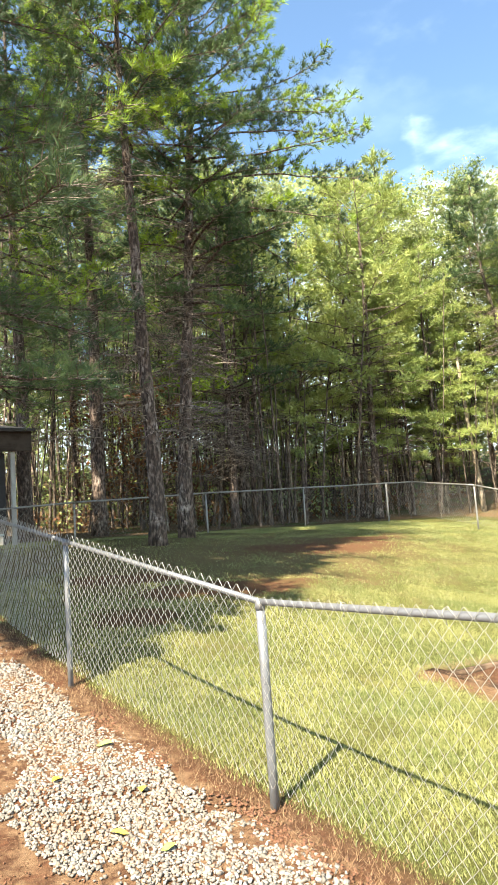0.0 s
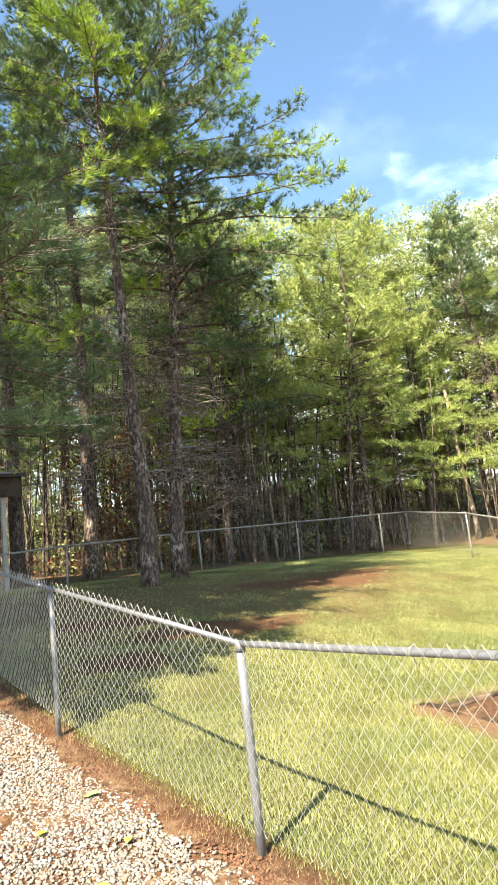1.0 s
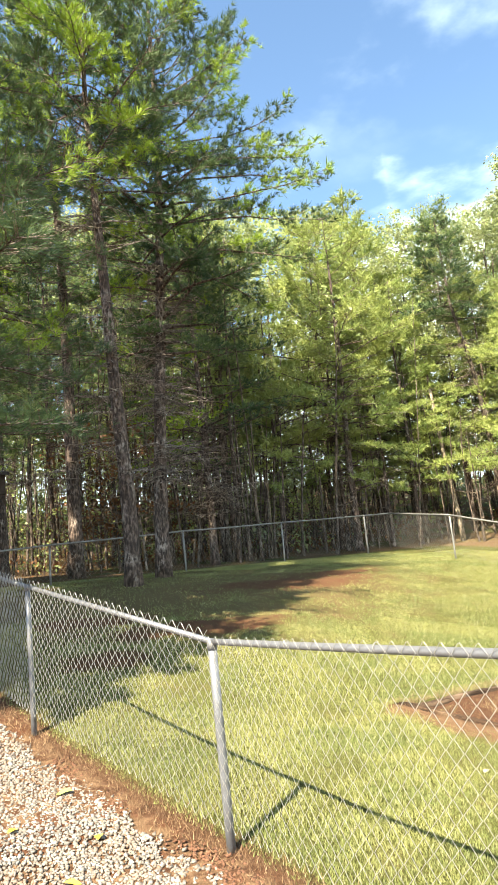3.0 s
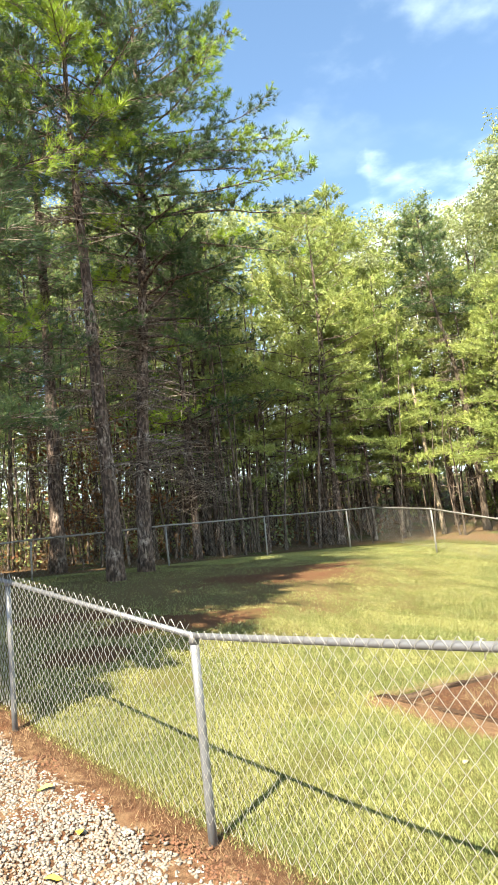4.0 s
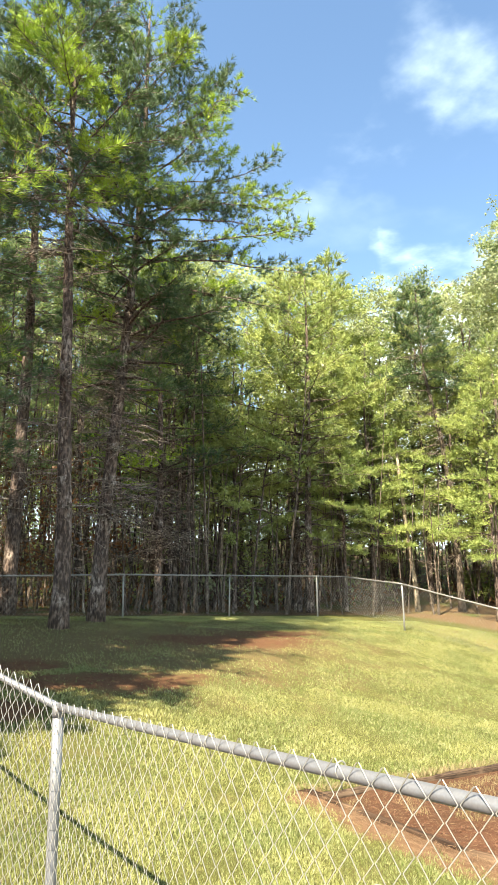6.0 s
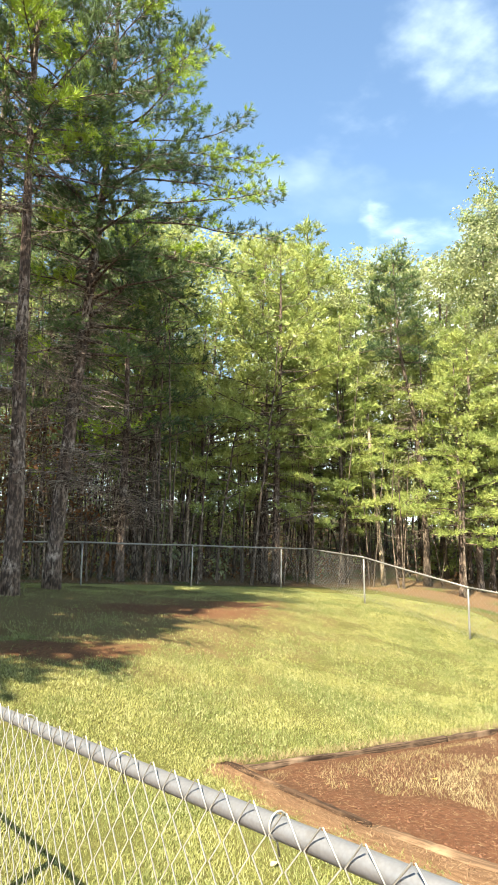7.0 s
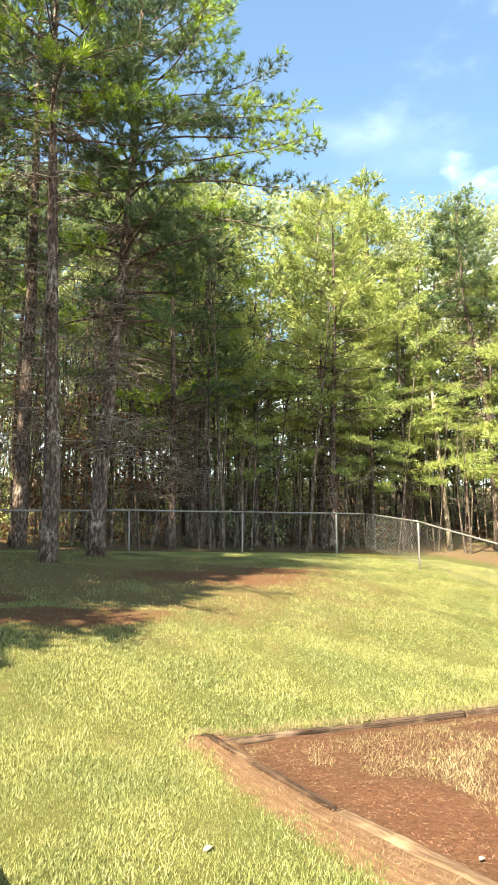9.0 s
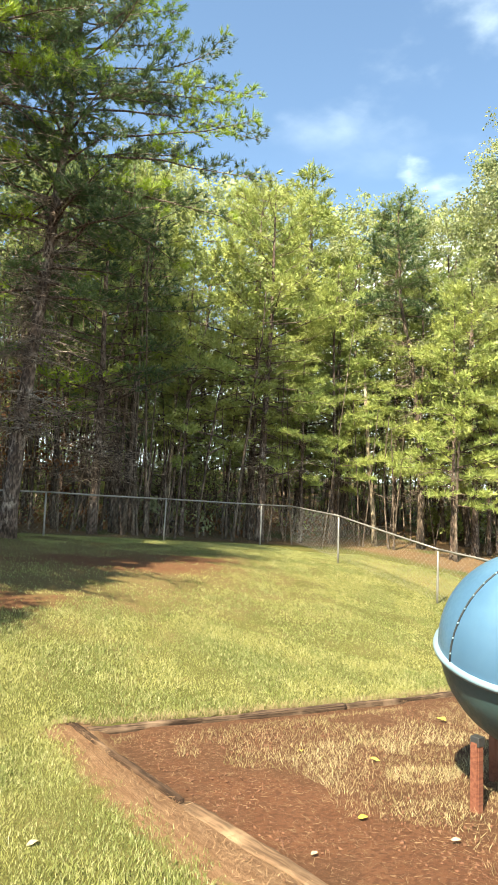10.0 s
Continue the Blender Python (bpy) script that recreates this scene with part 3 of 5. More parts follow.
def make_pine(name, trunk, r0, label, rng, limbs=52, crown_from=0.42, reach=2.6, tuft=0.20, dead=14, density=1.0, needles=None, bark_mat=None,
              sun_tips=0.0, twigs=True, category="tree", group="", tip_reach=0.3, limb_parts=False, brush=(10, 0.95, 0.125), lush=1.0, taper=0.6, bias=None, limb_r=0.045, belly=None, wisps=()):
    """A pine: a tapered trunk along the given curve, whorled limbs, dead lower limbs and a crown of needle brushes."""
    trunk = np.array(trunk, float)
    base, top = trunk[0].copy(), trunk[-1]
    root = thing(name, tuple(base), label, category, group)
    loc = trunk - base
    s = np.linspace(0, 1, 26)
    seg = np.r_[0, np.cumsum(np.linalg.norm(np.diff(loc, axis=0), axis=1))]
    seg /= seg[-1]
    line = np.stack([np.interp(s, seg, loc[:, k]) for k in range(3)], -1)
    line[1:-1, :2] = (line[:-2, :2] + line[1:-1, :2] * 2 + line[2:, :2]) / 4
    rad = r0 * (1 - 0.86 * s) * (1 + 0.28 * np.exp(-s * 45))
    p = Pile()
    v, q, e = tube(line - np.array([0, 0, 0.15]) * (s[:, None] == 0), rad, 14)
    ang = np.array([noise.noise((a * 6, b * 6, c * 1.5)) for a, b, c in v])
    axis = np.stack([np.interp(v[:, 2], line[:, 2], line[:, k]) for k in (0, 1)], -1)
    v[:, :2] += (v[:, :2] - axis) * (0.16 * ang[:, None])
    p.add(v, np.concatenate([q[:, [0, 1, 2]], q[:, [0, 2, 3]], e]))
    part_of("trunk", p.mesh("trunk"), bark_mat or BARK, root)
    wood_pile, twig_pile = Pile(), Pile()
    at, axes = [], []

    def on_trunk(k):
        return np.array([np.interp(k, s, line[:, c]) for c in range(3)]), float(np.interp(k, s, rad))

    def limb(c, radii, material, lab=""):
        if limb_parts:
            part_of("limb", bar_mesh("limb", c, radii, 6), material, root, lab)
        else:
            wood_pile.bar(c, radii, 4, False)

    for k in range(dead):
        h = rng.uniform(0.13, crown_from + 0.14)
        st, r = on_trunk(h)
        c = limb_curve(rng, st, rng.uniform(0, 6.28), reach * rng.uniform(0.15, 0.55), rng.uniform(-0.15, 0.4), rng.uniform(0.1, 0.5), 7)
        limb(c, np.linspace(min(r * 0.26, 0.026), 0.004, len(c)), TWIG, "bare dead limb")
        for _ in range(9):
            b = c[rng.integers(1, len(c))]
            cc = limb_curve(rng, b, rng.uniform(0, 6.28), rng.uniform(0.3, 1.0), rng.uniform(-0.4, 0.4), 0.4, 4)
            twig_pile.bar(cc, np.linspace(0.0095, 0.003, len(cc)), 3, False)
    for k in range(limbs + len(wisps)):
        f = min((k + rng.uniform(0, 1)) / limbs, 0.99)
        h = crown_from + (0.985 - crown_from) * f
        st, r = on_trunk(h)
        shape = (1 - f) ** taper * (0.7 + 0.3 * math.sin(min(f * 6, 1.57)))
        if belly:
            shape = 0.32 + 0.68 * math.exp(-(((f - belly[0]) / belly[1]) ** 2))
        ln = max(reach * (0.22 + shape) * rng.uniform(0.55, 1.1), 0.4)
        az = k * 2.4 + rng.normal() * 0.5
        if bias:
            ln *= 1 + bias[1] * math.cos(az - bias[0])
        rise, fullness = rng.uniform(-0.05, 0.3) + 0.45 * f, lush
        if k >= limbs:
            # single long feathery boughs that reach out of the crown
            h, az, ln, rise = wisps[k - limbs]
            st, r = on_trunk(h)
            f, fullness = 0.6, lush * 0.75
        c = limb_curve(rng, st, az, ln, rise, rng.uniform(0.15, 0.6) * (1 - 0.6 * f), 8)
        limb(c, np.linspace(max(min(r * 0.38, limb_r), 0.010), 0.004, len(c)), bark_mat or BARK)
        out = c[-1] - c[0]
        out /= np.linalg.norm(out) + 1e-9
        perp = np.cross(out, (0, 0, 1.0))
        perp /= np.linalg.norm(perp) + 1e-9
        nb = int((4 + ln * 6.5) * fullness)
        for b in range(nb):
            w = tip_reach + (1 - tip_reach) * ((b + rng.uniform()) / nb) ** 0.8
            o = np.array([np.interp(w, np.linspace(0, 1, len(c)), c[:, q2]) for q2 in range(3)])
            sgn = 1 if b % 2 else -1
            side = out * rng.uniform(0.35, 1.0) + perp * sgn * rng.uniform(0.3, 1.0) + np.array([0, 0, rng.uniform(-0.05, 0.4)])
            side /= np.linalg.norm(side)
            bl = rng.uniform(0.35, 0.95) * (0.40 + 0.60 * (1 - w)) * min(1.0, 0.35 + ln / 2.6) * 1.15
            if twigs:
                twig_pile.bar([o, o + side * bl * 0.6, o + side * bl], [0.008, 0.005, 0.003], 3, False)
            steps = max(2, int(bl / (0.42 * tuft) * density))
            for q4 in range(steps):
                q3 = o + side * bl * (0.2 + 0.85 * (q4 + rng.uniform()) / steps) + rng.normal(size=3) * 0.035
                at.append(q3)
                axes.append(side * 0.8 + rng.normal(size=3) * 0.4 + np.array([0, 0, 0.35]))
    for q4 in np.linspace(0.90, 1.0, 16):
        at.append(on_trunk(q4)[0] + rng.normal(size=3) * 0.05)
        axes.append(rng.normal(size=3) * 0.5 + np.array([0, 0, 0.7]))
    if wood_pile.v:
        tagged(part_of("branchwork", wood_pile.mesh("branchwork"), bark_mat or BARK, root), kind="stuff")
    if twig_pile.v:
        tagged(part_of("deadwood", twig_pile.mesh("deadwood"), TWIG, root, "bare grey dead branches and twigs"), kind="stuff")
    at, axes = np.array(at), np.array(axes)
    sizes = tuft * rng.uniform(0.7, 1.25, len(at))
    shapes = [needle_tuft(rng, *brush) for _ in range(4)]
    which = rng.integers(0, 4, len(at))
    lit = rng.uniform(size=len(at)) < 0.0
    if sun_tips:
        # some boughs get a yellower copy, with sunlight put into the needle colour
        field = np.array([noise.noise(tuple(q * 0.6 + 3.1)) for q in at])
        lit = field > np.quantile(field, 1 - sun_tips)
    for mask, material, nm, lab in ((~lit, needles or NEEDLES, "crown", ""), (lit, NEEDLES_SUNNY, "fresh_growth", "needle boughs with sunlight put into their yellow-green colour")):
        if mask.sum() < 10:
            continue
        vs = [scatter(shapes[k], at[mask & (which == k)], axes[mask & (which == k)], sizes[mask & (which == k)], rng) for k in range(4) if (mask & (which == k)).any()]
        tagged(part_of(nm, facets(nm, np.concatenate(vs), 3), material, root, lab), kind="stuff")
    return root


def make_hardwood(name, height, r0, label, rng, clumps=70, crown_from=0.3, reach=2.6, leaf=0.30, sprays=46, leaves=None, bark_mat=None, lean=0.0, flat=0.55,
                  category="tree", group=""):
    """A broad-leaved tree: forked limbs that end in ragged clumps of leaf sprays."""
    root = thing(name, (0, 0, 0), label, category, group)
    line = [np.array([0, 0, -0.15])]
    d = np.array([rng.normal() * 0.05 + lean, rng.normal() * 0.05, 1.0])
    n = 14
    for k in range(n):
        d = d + np.array([rng.normal() * 0.035 - lean * 0.05, rng.normal() * 0.035, 0])
        d[2] = 1.0
        line.append(line[-1] + d / np.linalg.norm(d) * (height + 0.15) / n)
    line = np.array(line)
    s = np.linspace(0, 1, len(line))
    rad = r0 * (1 - 0.88 * s) * (1 + 0.5 * np.exp(-s * 40))
    part_of("trunk", bar_mesh("trunk", line[:-2], rad[:-2], 9), bark_mat or BARK_DARK, root)
    limbs = Pile()
    at, axes = [], []
    for k in range(clumps):
        f = (k + rng.uniform()) / clumps
        h = crown_from + (0.98 - crown_from) * f
        st = np.array([np.interp(h * 0.97, s, line[:, c]) for c in range(3)])
        shape = math.sin(math.pi * min(0.12 + 0.83 * f, 1.0)) ** 0.7
        ln = reach * (0.18 + shape * rng.uniform(0.35, 1.0))
        c = limb_curve(rng, st, rng.uniform(0, 6.28), ln, rng.uniform(0.05, 0.7), rng.uniform(0.0, 0.5), 5)
        limbs.bar(c, np.linspace(max(0.035 * (1 - f), 0.012), 0.004, len(c)), 4, False)
        mid = c[-1]
        size = rng.uniform(0.35, 0.85) * (0.6 + 0.15 * reach)
        for _ in range(int(sprays * size)):
            q = rng.normal(size=3)
            q /= np.linalg.norm(q)
            q *= size * rng.uniform(0.25, 1.0) ** 0.6
            at.append(mid + q * np.array([1, 1, flat]))
            axes.append(np.array([-0.62, -0.42, 0.75]) + rng.normal(size=3) * 0.48)
    tagged(part_of("branchwork", limbs.mesh("branchwork"), bark_mat or BARK_DARK, root), kind="stuff")
    at, axes = np.array(at), np.array(axes)
    sizes = leaf * rng.uniform(0.7, 1.3, len(at))
    v = np.concatenate([scatter(leaf_spray(rng), at[k::4], axes[k::4], sizes[k::4], rng) for k in range(4)])
    tagged(part_of("crown", facets("crown", v, 4), leaves or LEAF_A, root), kind="stuff")
    return root


def place(ob, x, y, rot=0.0, size=1.0, sink=0.0, tall=1.0):
    k = ob.scale
    return copy_thing(ob, pose(x, y, gh(x, y) - sink, 0, 0, rot) @ Matrix.Diagonal((size / k.x, size / k.y, size * tall / k.z, 1)))


def settle_at(ob, x, y, rot=0.0, size=1.0, tall=1.0):
    ob.matrix_basis = pose(x, y, gh(x, y), 0, 0, rot) @ Matrix.Diagonal((size, size, size * tall, 1))
    return ob


def yard_pines():
    r = np.random.default_rng(11)
    lab = "tall pine with flaking grey-brown bark at the lawn's shady edge"
    make_pine("pine_tree", [(5.18, 11.35, gh(5.18, 11.35)), (5.19, 11.35, 2.5), (5.10, 11.39, 4.4), (5.06, 11.43, 6.2), (4.99, 11.47, 8.2), (4.93, 11.52, 10.5), (4.97, 11.55, 13.9)], 0.155,
              lab, r, limbs=64, crown_from=0.60, reach=2.5, dead=44, density=1.0, lush=1.05, tuft=0.165, brush=(13, 1.15, 0.088), sun_tips=0.27, group="yard pines", limb_parts=True)
    make_pine("pine_tree", [(6.44, 12.75, gh(6.44, 12.75)), (6.47, 12.72, 2.5), (6.58, 12.60, 4.6), (6.72, 12.50, 6.7), (6.84, 12.42, 8.8), (6.95, 12.36, 11.0), (6.95, 12.3, 15.5)], 0.162,
              "tall pine with dark plated bark and wide sunlit boughs", r, limbs=84, crown_from=0.33, reach=2.15, dead=84, density=1.0, lush=1.05, brush=(13, 1.15, 0.088), sun_tips=0.27, group="yard pines", limb_parts=True, tip_reach=0.28,
              belly=(0.38, 0.44), bias=(-0.6, 0.2), tuft=0.16,
              wisps=((0.60, -0.50, 4.6, 0.22), (0.54, -0.35, 4.1, 0.17), (0.57, -0.75, 3.9, 0.13), (0.64, -0.60, 3.9, 0.32), (0.68, -0.30, 3.4, 0.38), (0.50, -0.55, 3.6, 0.05), (0.72, -0.65, 3.0, 0.7), (0.47, -0.2, 3.2, 0.0), (0.62, -0.15, 3.3, 0.4), (0.76, -0.4, 2.6, 0.8)))
    make_pine("pine_tree", [(5.38, 15.2, gh(5.38, 15.2)), (5.41, 15.2, 4.0), (5.45, 15.2, 7.0), (5.4, 15.2, 10.0), (5.3, 15.25, 16.5)], 0.175,
              "tall shaded pine with bare lower trunk beside the fence", r, limbs=44, crown_from=0.62, reach=2.6, dead=56, density=0.85, lush=0.9, tuft=0.18, sun_tips=0.22, brush=(7, 1.0, 0.17), group="yard pines", limb_parts=True)
    make_pine("pine_tree", [(3.85, 15.9, gh(3.85, 15.9)), (3.85, 15.9, 5.0), (3.75, 15.9, 9.0), (3.75, 16.0, 14.0)], 0.18,
              "shaded pine behind the fence with low drooping boughs", r, limbs=40, crown_from=0.50, reach=2.6, dead=34, density=0.9, lush=1.1, tuft=0.18, sun_tips=0.25, brush=(7, 1.0, 0.17), group="yard pines", limb_parts=True)
    make_pine("pine_tree", [(0.7, 7.8, gh(0.7, 7.8)), (0.7, 7.8, 4.0), (0.65, 7.8, 8.0), (0.7, 7.8, 14.5)], 0.19,
              "pine beside the fence with long low sunlit boughs", r, limbs=92, crown_from=0.16, reach=3.1, dead=0, density=0.66, tuft=0.135, sun_tips=0.30, group="yard pines", limb_parts=True,
              brush=(22, 1.15, 0.036), taper=0.3, limb_r=0.022, lush=1.25,
              wisps=((0.17, -0.1, 2.5, 0.05), (0.20, 0.2, 2.9, 0.0), (0.23, -0.3, 2.7, 0.0), (0.27, 0.0, 2.8, 0.05), (0.30, 0.3, 2.8, 0.0), (0.34, -0.2, 2.7, 0.05), (0.25, 0.5, 2.9, 0.0), (0.38, 0.1, 2.9, 0.0), (0.42, -0.1, 2.9, 0.0), (0.47, 0.2, 2.9, 0.0)))
    # two coarse pines out of view, added to cast the lawn's shade
    make_pine("pine_tree", [(-2.1, 6.05, gh(-2.1, 6.05)), (-2.1, 6.05, 6.0), (-2.05, 6.05, 15.5)], 0.2,
              "unseen tall pine added beside the house to shade the lawn", r, limbs=96, crown_from=0.24, reach=2.2, dead=0, density=1.3, tuft=0.34, group="yard pines", brush=(5, 1.0, 0.34), taper=0.3, twigs=False)
    make_pine("pine_tree", [(-3.9, 7.6, gh(-3.9, 7.6)), (-3.9, 7.6, 6.0), (-3.9, 7.6, 17.0)], 0.2,
              "unseen tall pine added beside the house to shade the lawn", r, limbs=90, crown_from=0.26, reach=2.6, dead=0, density=1.2, tuft=0.36, group="yard pines", brush=(5, 1.0, 0.34), taper=0.35, twigs=False)
    # another pine out of view, added to darken the porch and nearby trunks
    make_pine("pine_tree", [(-1.2, 11.4, gh(-1.2, 11.4)), (-1.2, 11.4, 6.0), (-1.15, 11.4, 15.5)], 0.2,
              "unseen tall pine added to shade the porch and trunks", r, limbs=42, crown_from=0.46, reach=2.3, dead=0, density=1.1, tuft=0.36, group="yard pines", brush=(5, 1.0, 0.34), taper=0.3, twigs=False)
    make_pine("pine_tree", [(9.2, 15.4, gh(9.2, 15.4)), (9.2, 15.4, 5.0), (9.1, 15.4, 7.5), (9.2, 15.4, 10.5)], 0.12,
              "dark crowded pine behind the fence, full of dead twigs", r, limbs=44, crown_from=0.30, reach=2.9, dead=70, density=0.5, sun_tips=0.3, tuft=0.18, group="yard pines", brush=(7, 1.0, 0.18))


def woods():
    r = np.random.default_rng(5)
    pines, broad, poles, shrubs = [], [], [], []
    for k in range(3):
        h = (15.5, 13.5, 17.0)[k]
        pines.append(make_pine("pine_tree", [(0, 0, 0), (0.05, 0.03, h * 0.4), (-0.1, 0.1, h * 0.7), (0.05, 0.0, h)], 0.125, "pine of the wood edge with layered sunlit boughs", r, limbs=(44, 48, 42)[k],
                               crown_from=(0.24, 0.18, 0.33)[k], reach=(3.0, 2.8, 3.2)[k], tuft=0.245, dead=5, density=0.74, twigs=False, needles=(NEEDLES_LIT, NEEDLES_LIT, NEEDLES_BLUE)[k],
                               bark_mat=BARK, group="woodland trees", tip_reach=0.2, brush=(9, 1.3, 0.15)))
    for k in range(4):
        broad.append(make_hardwood("broadleaf_tree", (15.0, 13.0, 17.0, 11.0)[k], 0.10, ("yellow-green broadleaf tree in the wood", "grey-green oak in the wood")[k % 2], r, 66, (0.22, 0.16, 0.26, 0.12)[k],
                                   (2.8, 2.9, 3.2, 2.6)[k], 0.212, 84, (LEAF_B, LEAF_C, LEAF_A, LEAF_B)[k], group="woodland trees"))
    for k in range(3):
        poles.append(make_hardwood("sapling", (9.0, 7.5, 10.5)[k], (0.055, 0.04, 0.07)[k], "thin bare-stemmed sapling in the wood's shade", r, 20, (0.45, 0.3, 0.5)[k], 1.3, 0.30, 17,
                                   (LEAF_A, LEAF_B, LEAF_A)[k], group="saplings"))
    for k in range(3):
        shrubs.append(make_hardwood("shrub", (1.9, 1.3, 2.6)[k], 0.02, "leafy green understorey shrub", r, (22, 18, 26)[k], 0.08, (0.8, 0.7, 0.9)[k], 0.28, 26, (LEAF_A, LEAF_B, LEAF_C)[k], group="understorey shrubs"))

    used = set()

    tallest = {id(o): max((c.matrix_local @ Vector(b)).z for c in o.children for b in c.bound_box) for o in pines + broad + poles + shrubs}

    def stand(kind, k, x, y, size=1.0, tall=1.0):
        rot = r.uniform(0, 360)
        # the canopy keeps one even height, higher to the east
        az, d = math.degrees(math.atan2(y, x - 1.8)), math.hypot(x - 1.8, y)
        if kind is broad:
            d -= 0.8
        most = 1.6 - gh(x, y) + d * (0.508 + 0.005 * min(max(az - 42, 0), 14) + 0.019 * min(max(35 - az, 0), 7)) * r.uniform(0.93, 1.04)
        size = most / tallest[id(kind[k])] if size > 0.83 and kind in (pines, broad) else min(size, most / tallest[id(kind[k])])
        size = min(size, 1.25 if kind is broad else 1.4)
        if id(kind[k]) in used:
            return place(kind[k], x, y, rot, size, 0, tall)
        used.add(id(kind[k]))
        return settle_at(kind[k], x, y, rot, size, tall)

    # trees that stand out along the edge
    stand(pines, 0, 17.9, 17.8, 0.98)
    stand(pines, 1, 15.2, 17.2, 0.92)
    stand(pines, 2, 21.0, 16.3, 0.93)
    stand(pines, 2, 24.4, 14.3, 1.14)
    stand(pines, 0, 27.4, 15.6, 1.25)
    stand(pines, 0, 13.0, 22.0, 1.05)
    stand(pines, 0, 11.2, 17.6, 0.85)
    stand(pines, 2, 25.6, 16.0, 1.1)
    stand(pines, 2, 2.5, 17.5, 1.0)
    stand(broad, 0, 22.8, 19.6, 1.05)
    stand(broad, 1, 25.0, 12.2, 1.0)
    stand(broad, 2, 19.5, 21.0, 0.98)
    stand(broad, 3, 14.0, 18.6, 1.2)
    stand(broad, 0, 16.4, 18.9, 1.0)
    stand(broad, 1, 19.3, 17.2, 0.86)
    stand(broad, 3, 20.3, 18.6, 1.0)
    stand(broad, 0, 22.4, 15.2, 0.84)
    stand(broad, 2, 24.0, 17.6, 0.85)
    stand(broad, 1, 22.3, 12.0, 0.9)
    stand(broad, 2, 12.2, 20.6, 1.0)
    stand(broad, 3, 26.6, 13.4, 1.1)
    make_pine("pine_tree", [(20.35, 14.5, gh(20.35, 14.5)), (20.3, 14.5, 4.0), (19.95, 14.6, 7.0), (19.45, 14.75, 9.2), (19.3, 14.8, 12.6)], 0.13, "dark blue-green pine with crooked trunk and tufted top", r, limbs=30, crown_from=0.66,
              reach=1.5, dead=26, density=1.0, lush=1.2, tuft=0.20, needles=NEEDLES, bark_mat=BARK_DARK, group="woodland trees", brush=(12, 1.2, 0.09))
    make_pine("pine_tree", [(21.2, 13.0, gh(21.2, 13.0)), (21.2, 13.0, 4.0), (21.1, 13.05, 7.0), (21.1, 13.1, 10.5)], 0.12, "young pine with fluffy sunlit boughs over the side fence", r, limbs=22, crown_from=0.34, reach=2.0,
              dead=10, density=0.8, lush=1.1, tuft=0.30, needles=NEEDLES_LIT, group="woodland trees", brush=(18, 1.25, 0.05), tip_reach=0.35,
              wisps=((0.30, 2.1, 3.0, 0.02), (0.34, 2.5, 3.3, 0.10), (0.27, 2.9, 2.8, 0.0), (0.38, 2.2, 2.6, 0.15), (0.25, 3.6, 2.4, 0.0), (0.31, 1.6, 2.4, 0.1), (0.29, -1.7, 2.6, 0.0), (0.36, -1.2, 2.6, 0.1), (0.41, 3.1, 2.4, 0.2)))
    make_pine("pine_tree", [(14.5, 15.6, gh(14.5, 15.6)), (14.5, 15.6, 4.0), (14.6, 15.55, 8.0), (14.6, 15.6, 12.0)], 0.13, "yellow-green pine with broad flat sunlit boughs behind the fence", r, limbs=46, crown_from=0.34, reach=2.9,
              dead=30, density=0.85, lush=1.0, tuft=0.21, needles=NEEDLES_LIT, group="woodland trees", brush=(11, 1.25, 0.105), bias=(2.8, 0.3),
              wisps=((0.42, 2.6, 4.4, 0.05), (0.46, 2.9, 4.6, 0.08), (0.50, 2.4, 4.2, 0.1), (0.44, 3.3, 4.0, 0.05), (0.54, 2.7, 4.0, 0.1)))
    pale = thing("bare_trunk", (18.86, 15.15, gh(18.86, 15.15)), "leaning pale bare trunk behind the side fence", "tree", "bare trunks")
    part_of("trunk", bar_mesh("trunk", [(0, 0, -0.1), (-0.05, 0.03, 0.9), (-0.17, 0.13, 2.4), (-0.30, 0.24, 4.6), (-0.38, 0.3, 6.4)], [0.10, 0.085, 0.075, 0.06, 0.03], 9), BARK_PALE, pale)
    for k, x, y, size in ((0, 14.6, 16.2, 0.60), (0, 16.3, 15.9, 0.52), (0, 20.4, 14.6, 0.62), (1, 21.8, 12.9, 0.55), (0, 12.4, 16.6, 0.56), (0, 18.6, 16.8, 0.62), (1, 23.5, 12.2, 0.62), (1, 22.4, 14.2, 0.7)):
        stand(pines, k, x, y, size)
    stand(pines, 1, 19.3, 12.4, 0.62)
    stand(pines, 1, 17.6, 15.9, 0.7)
    stand(pines, 0, 22.6, 11.4, 0.75)
    rust = make_hardwood("shrub", 4.2, 0.03, "tall rust-brown half-dead shrub among the pines", r, 26, 0.2, 1.1, 0.26, 22, RUSTY, TWIG, group="understorey shrubs")
    settle_at(rust, 7.4, 15.8, 0)
    place(rust, 6.4, 17.4, 120, 1.1)
    place(rust, 8.9, 19.4, 200, 0.9)
    for x, y, h in ((11.9, 16.6, 4.6), (9.6, 16.2, 3.4), (25.2, 14.6, 5.2), (23.6, 13.2, 4.4)):
        stub = thing("bare_trunk", (x, y, gh(x, y)), "slim pale bare trunk standing in the wood", "tree", "bare trunks")
        part_of("trunk", bar_mesh("trunk", [(0, 0, -0.1), (0.03, 0.02, h * 0.4), (0.1, 0.0, h * 0.7), (0.05, 0.08, h)], [0.06, 0.05, 0.04, 0.025], 8), BARK_PALE, stub)
    # deep shade behind the porch
    for _ in range(12):
        a, d = math.radians(r.uniform(61, 88)), r.uniform(18.5, 27)
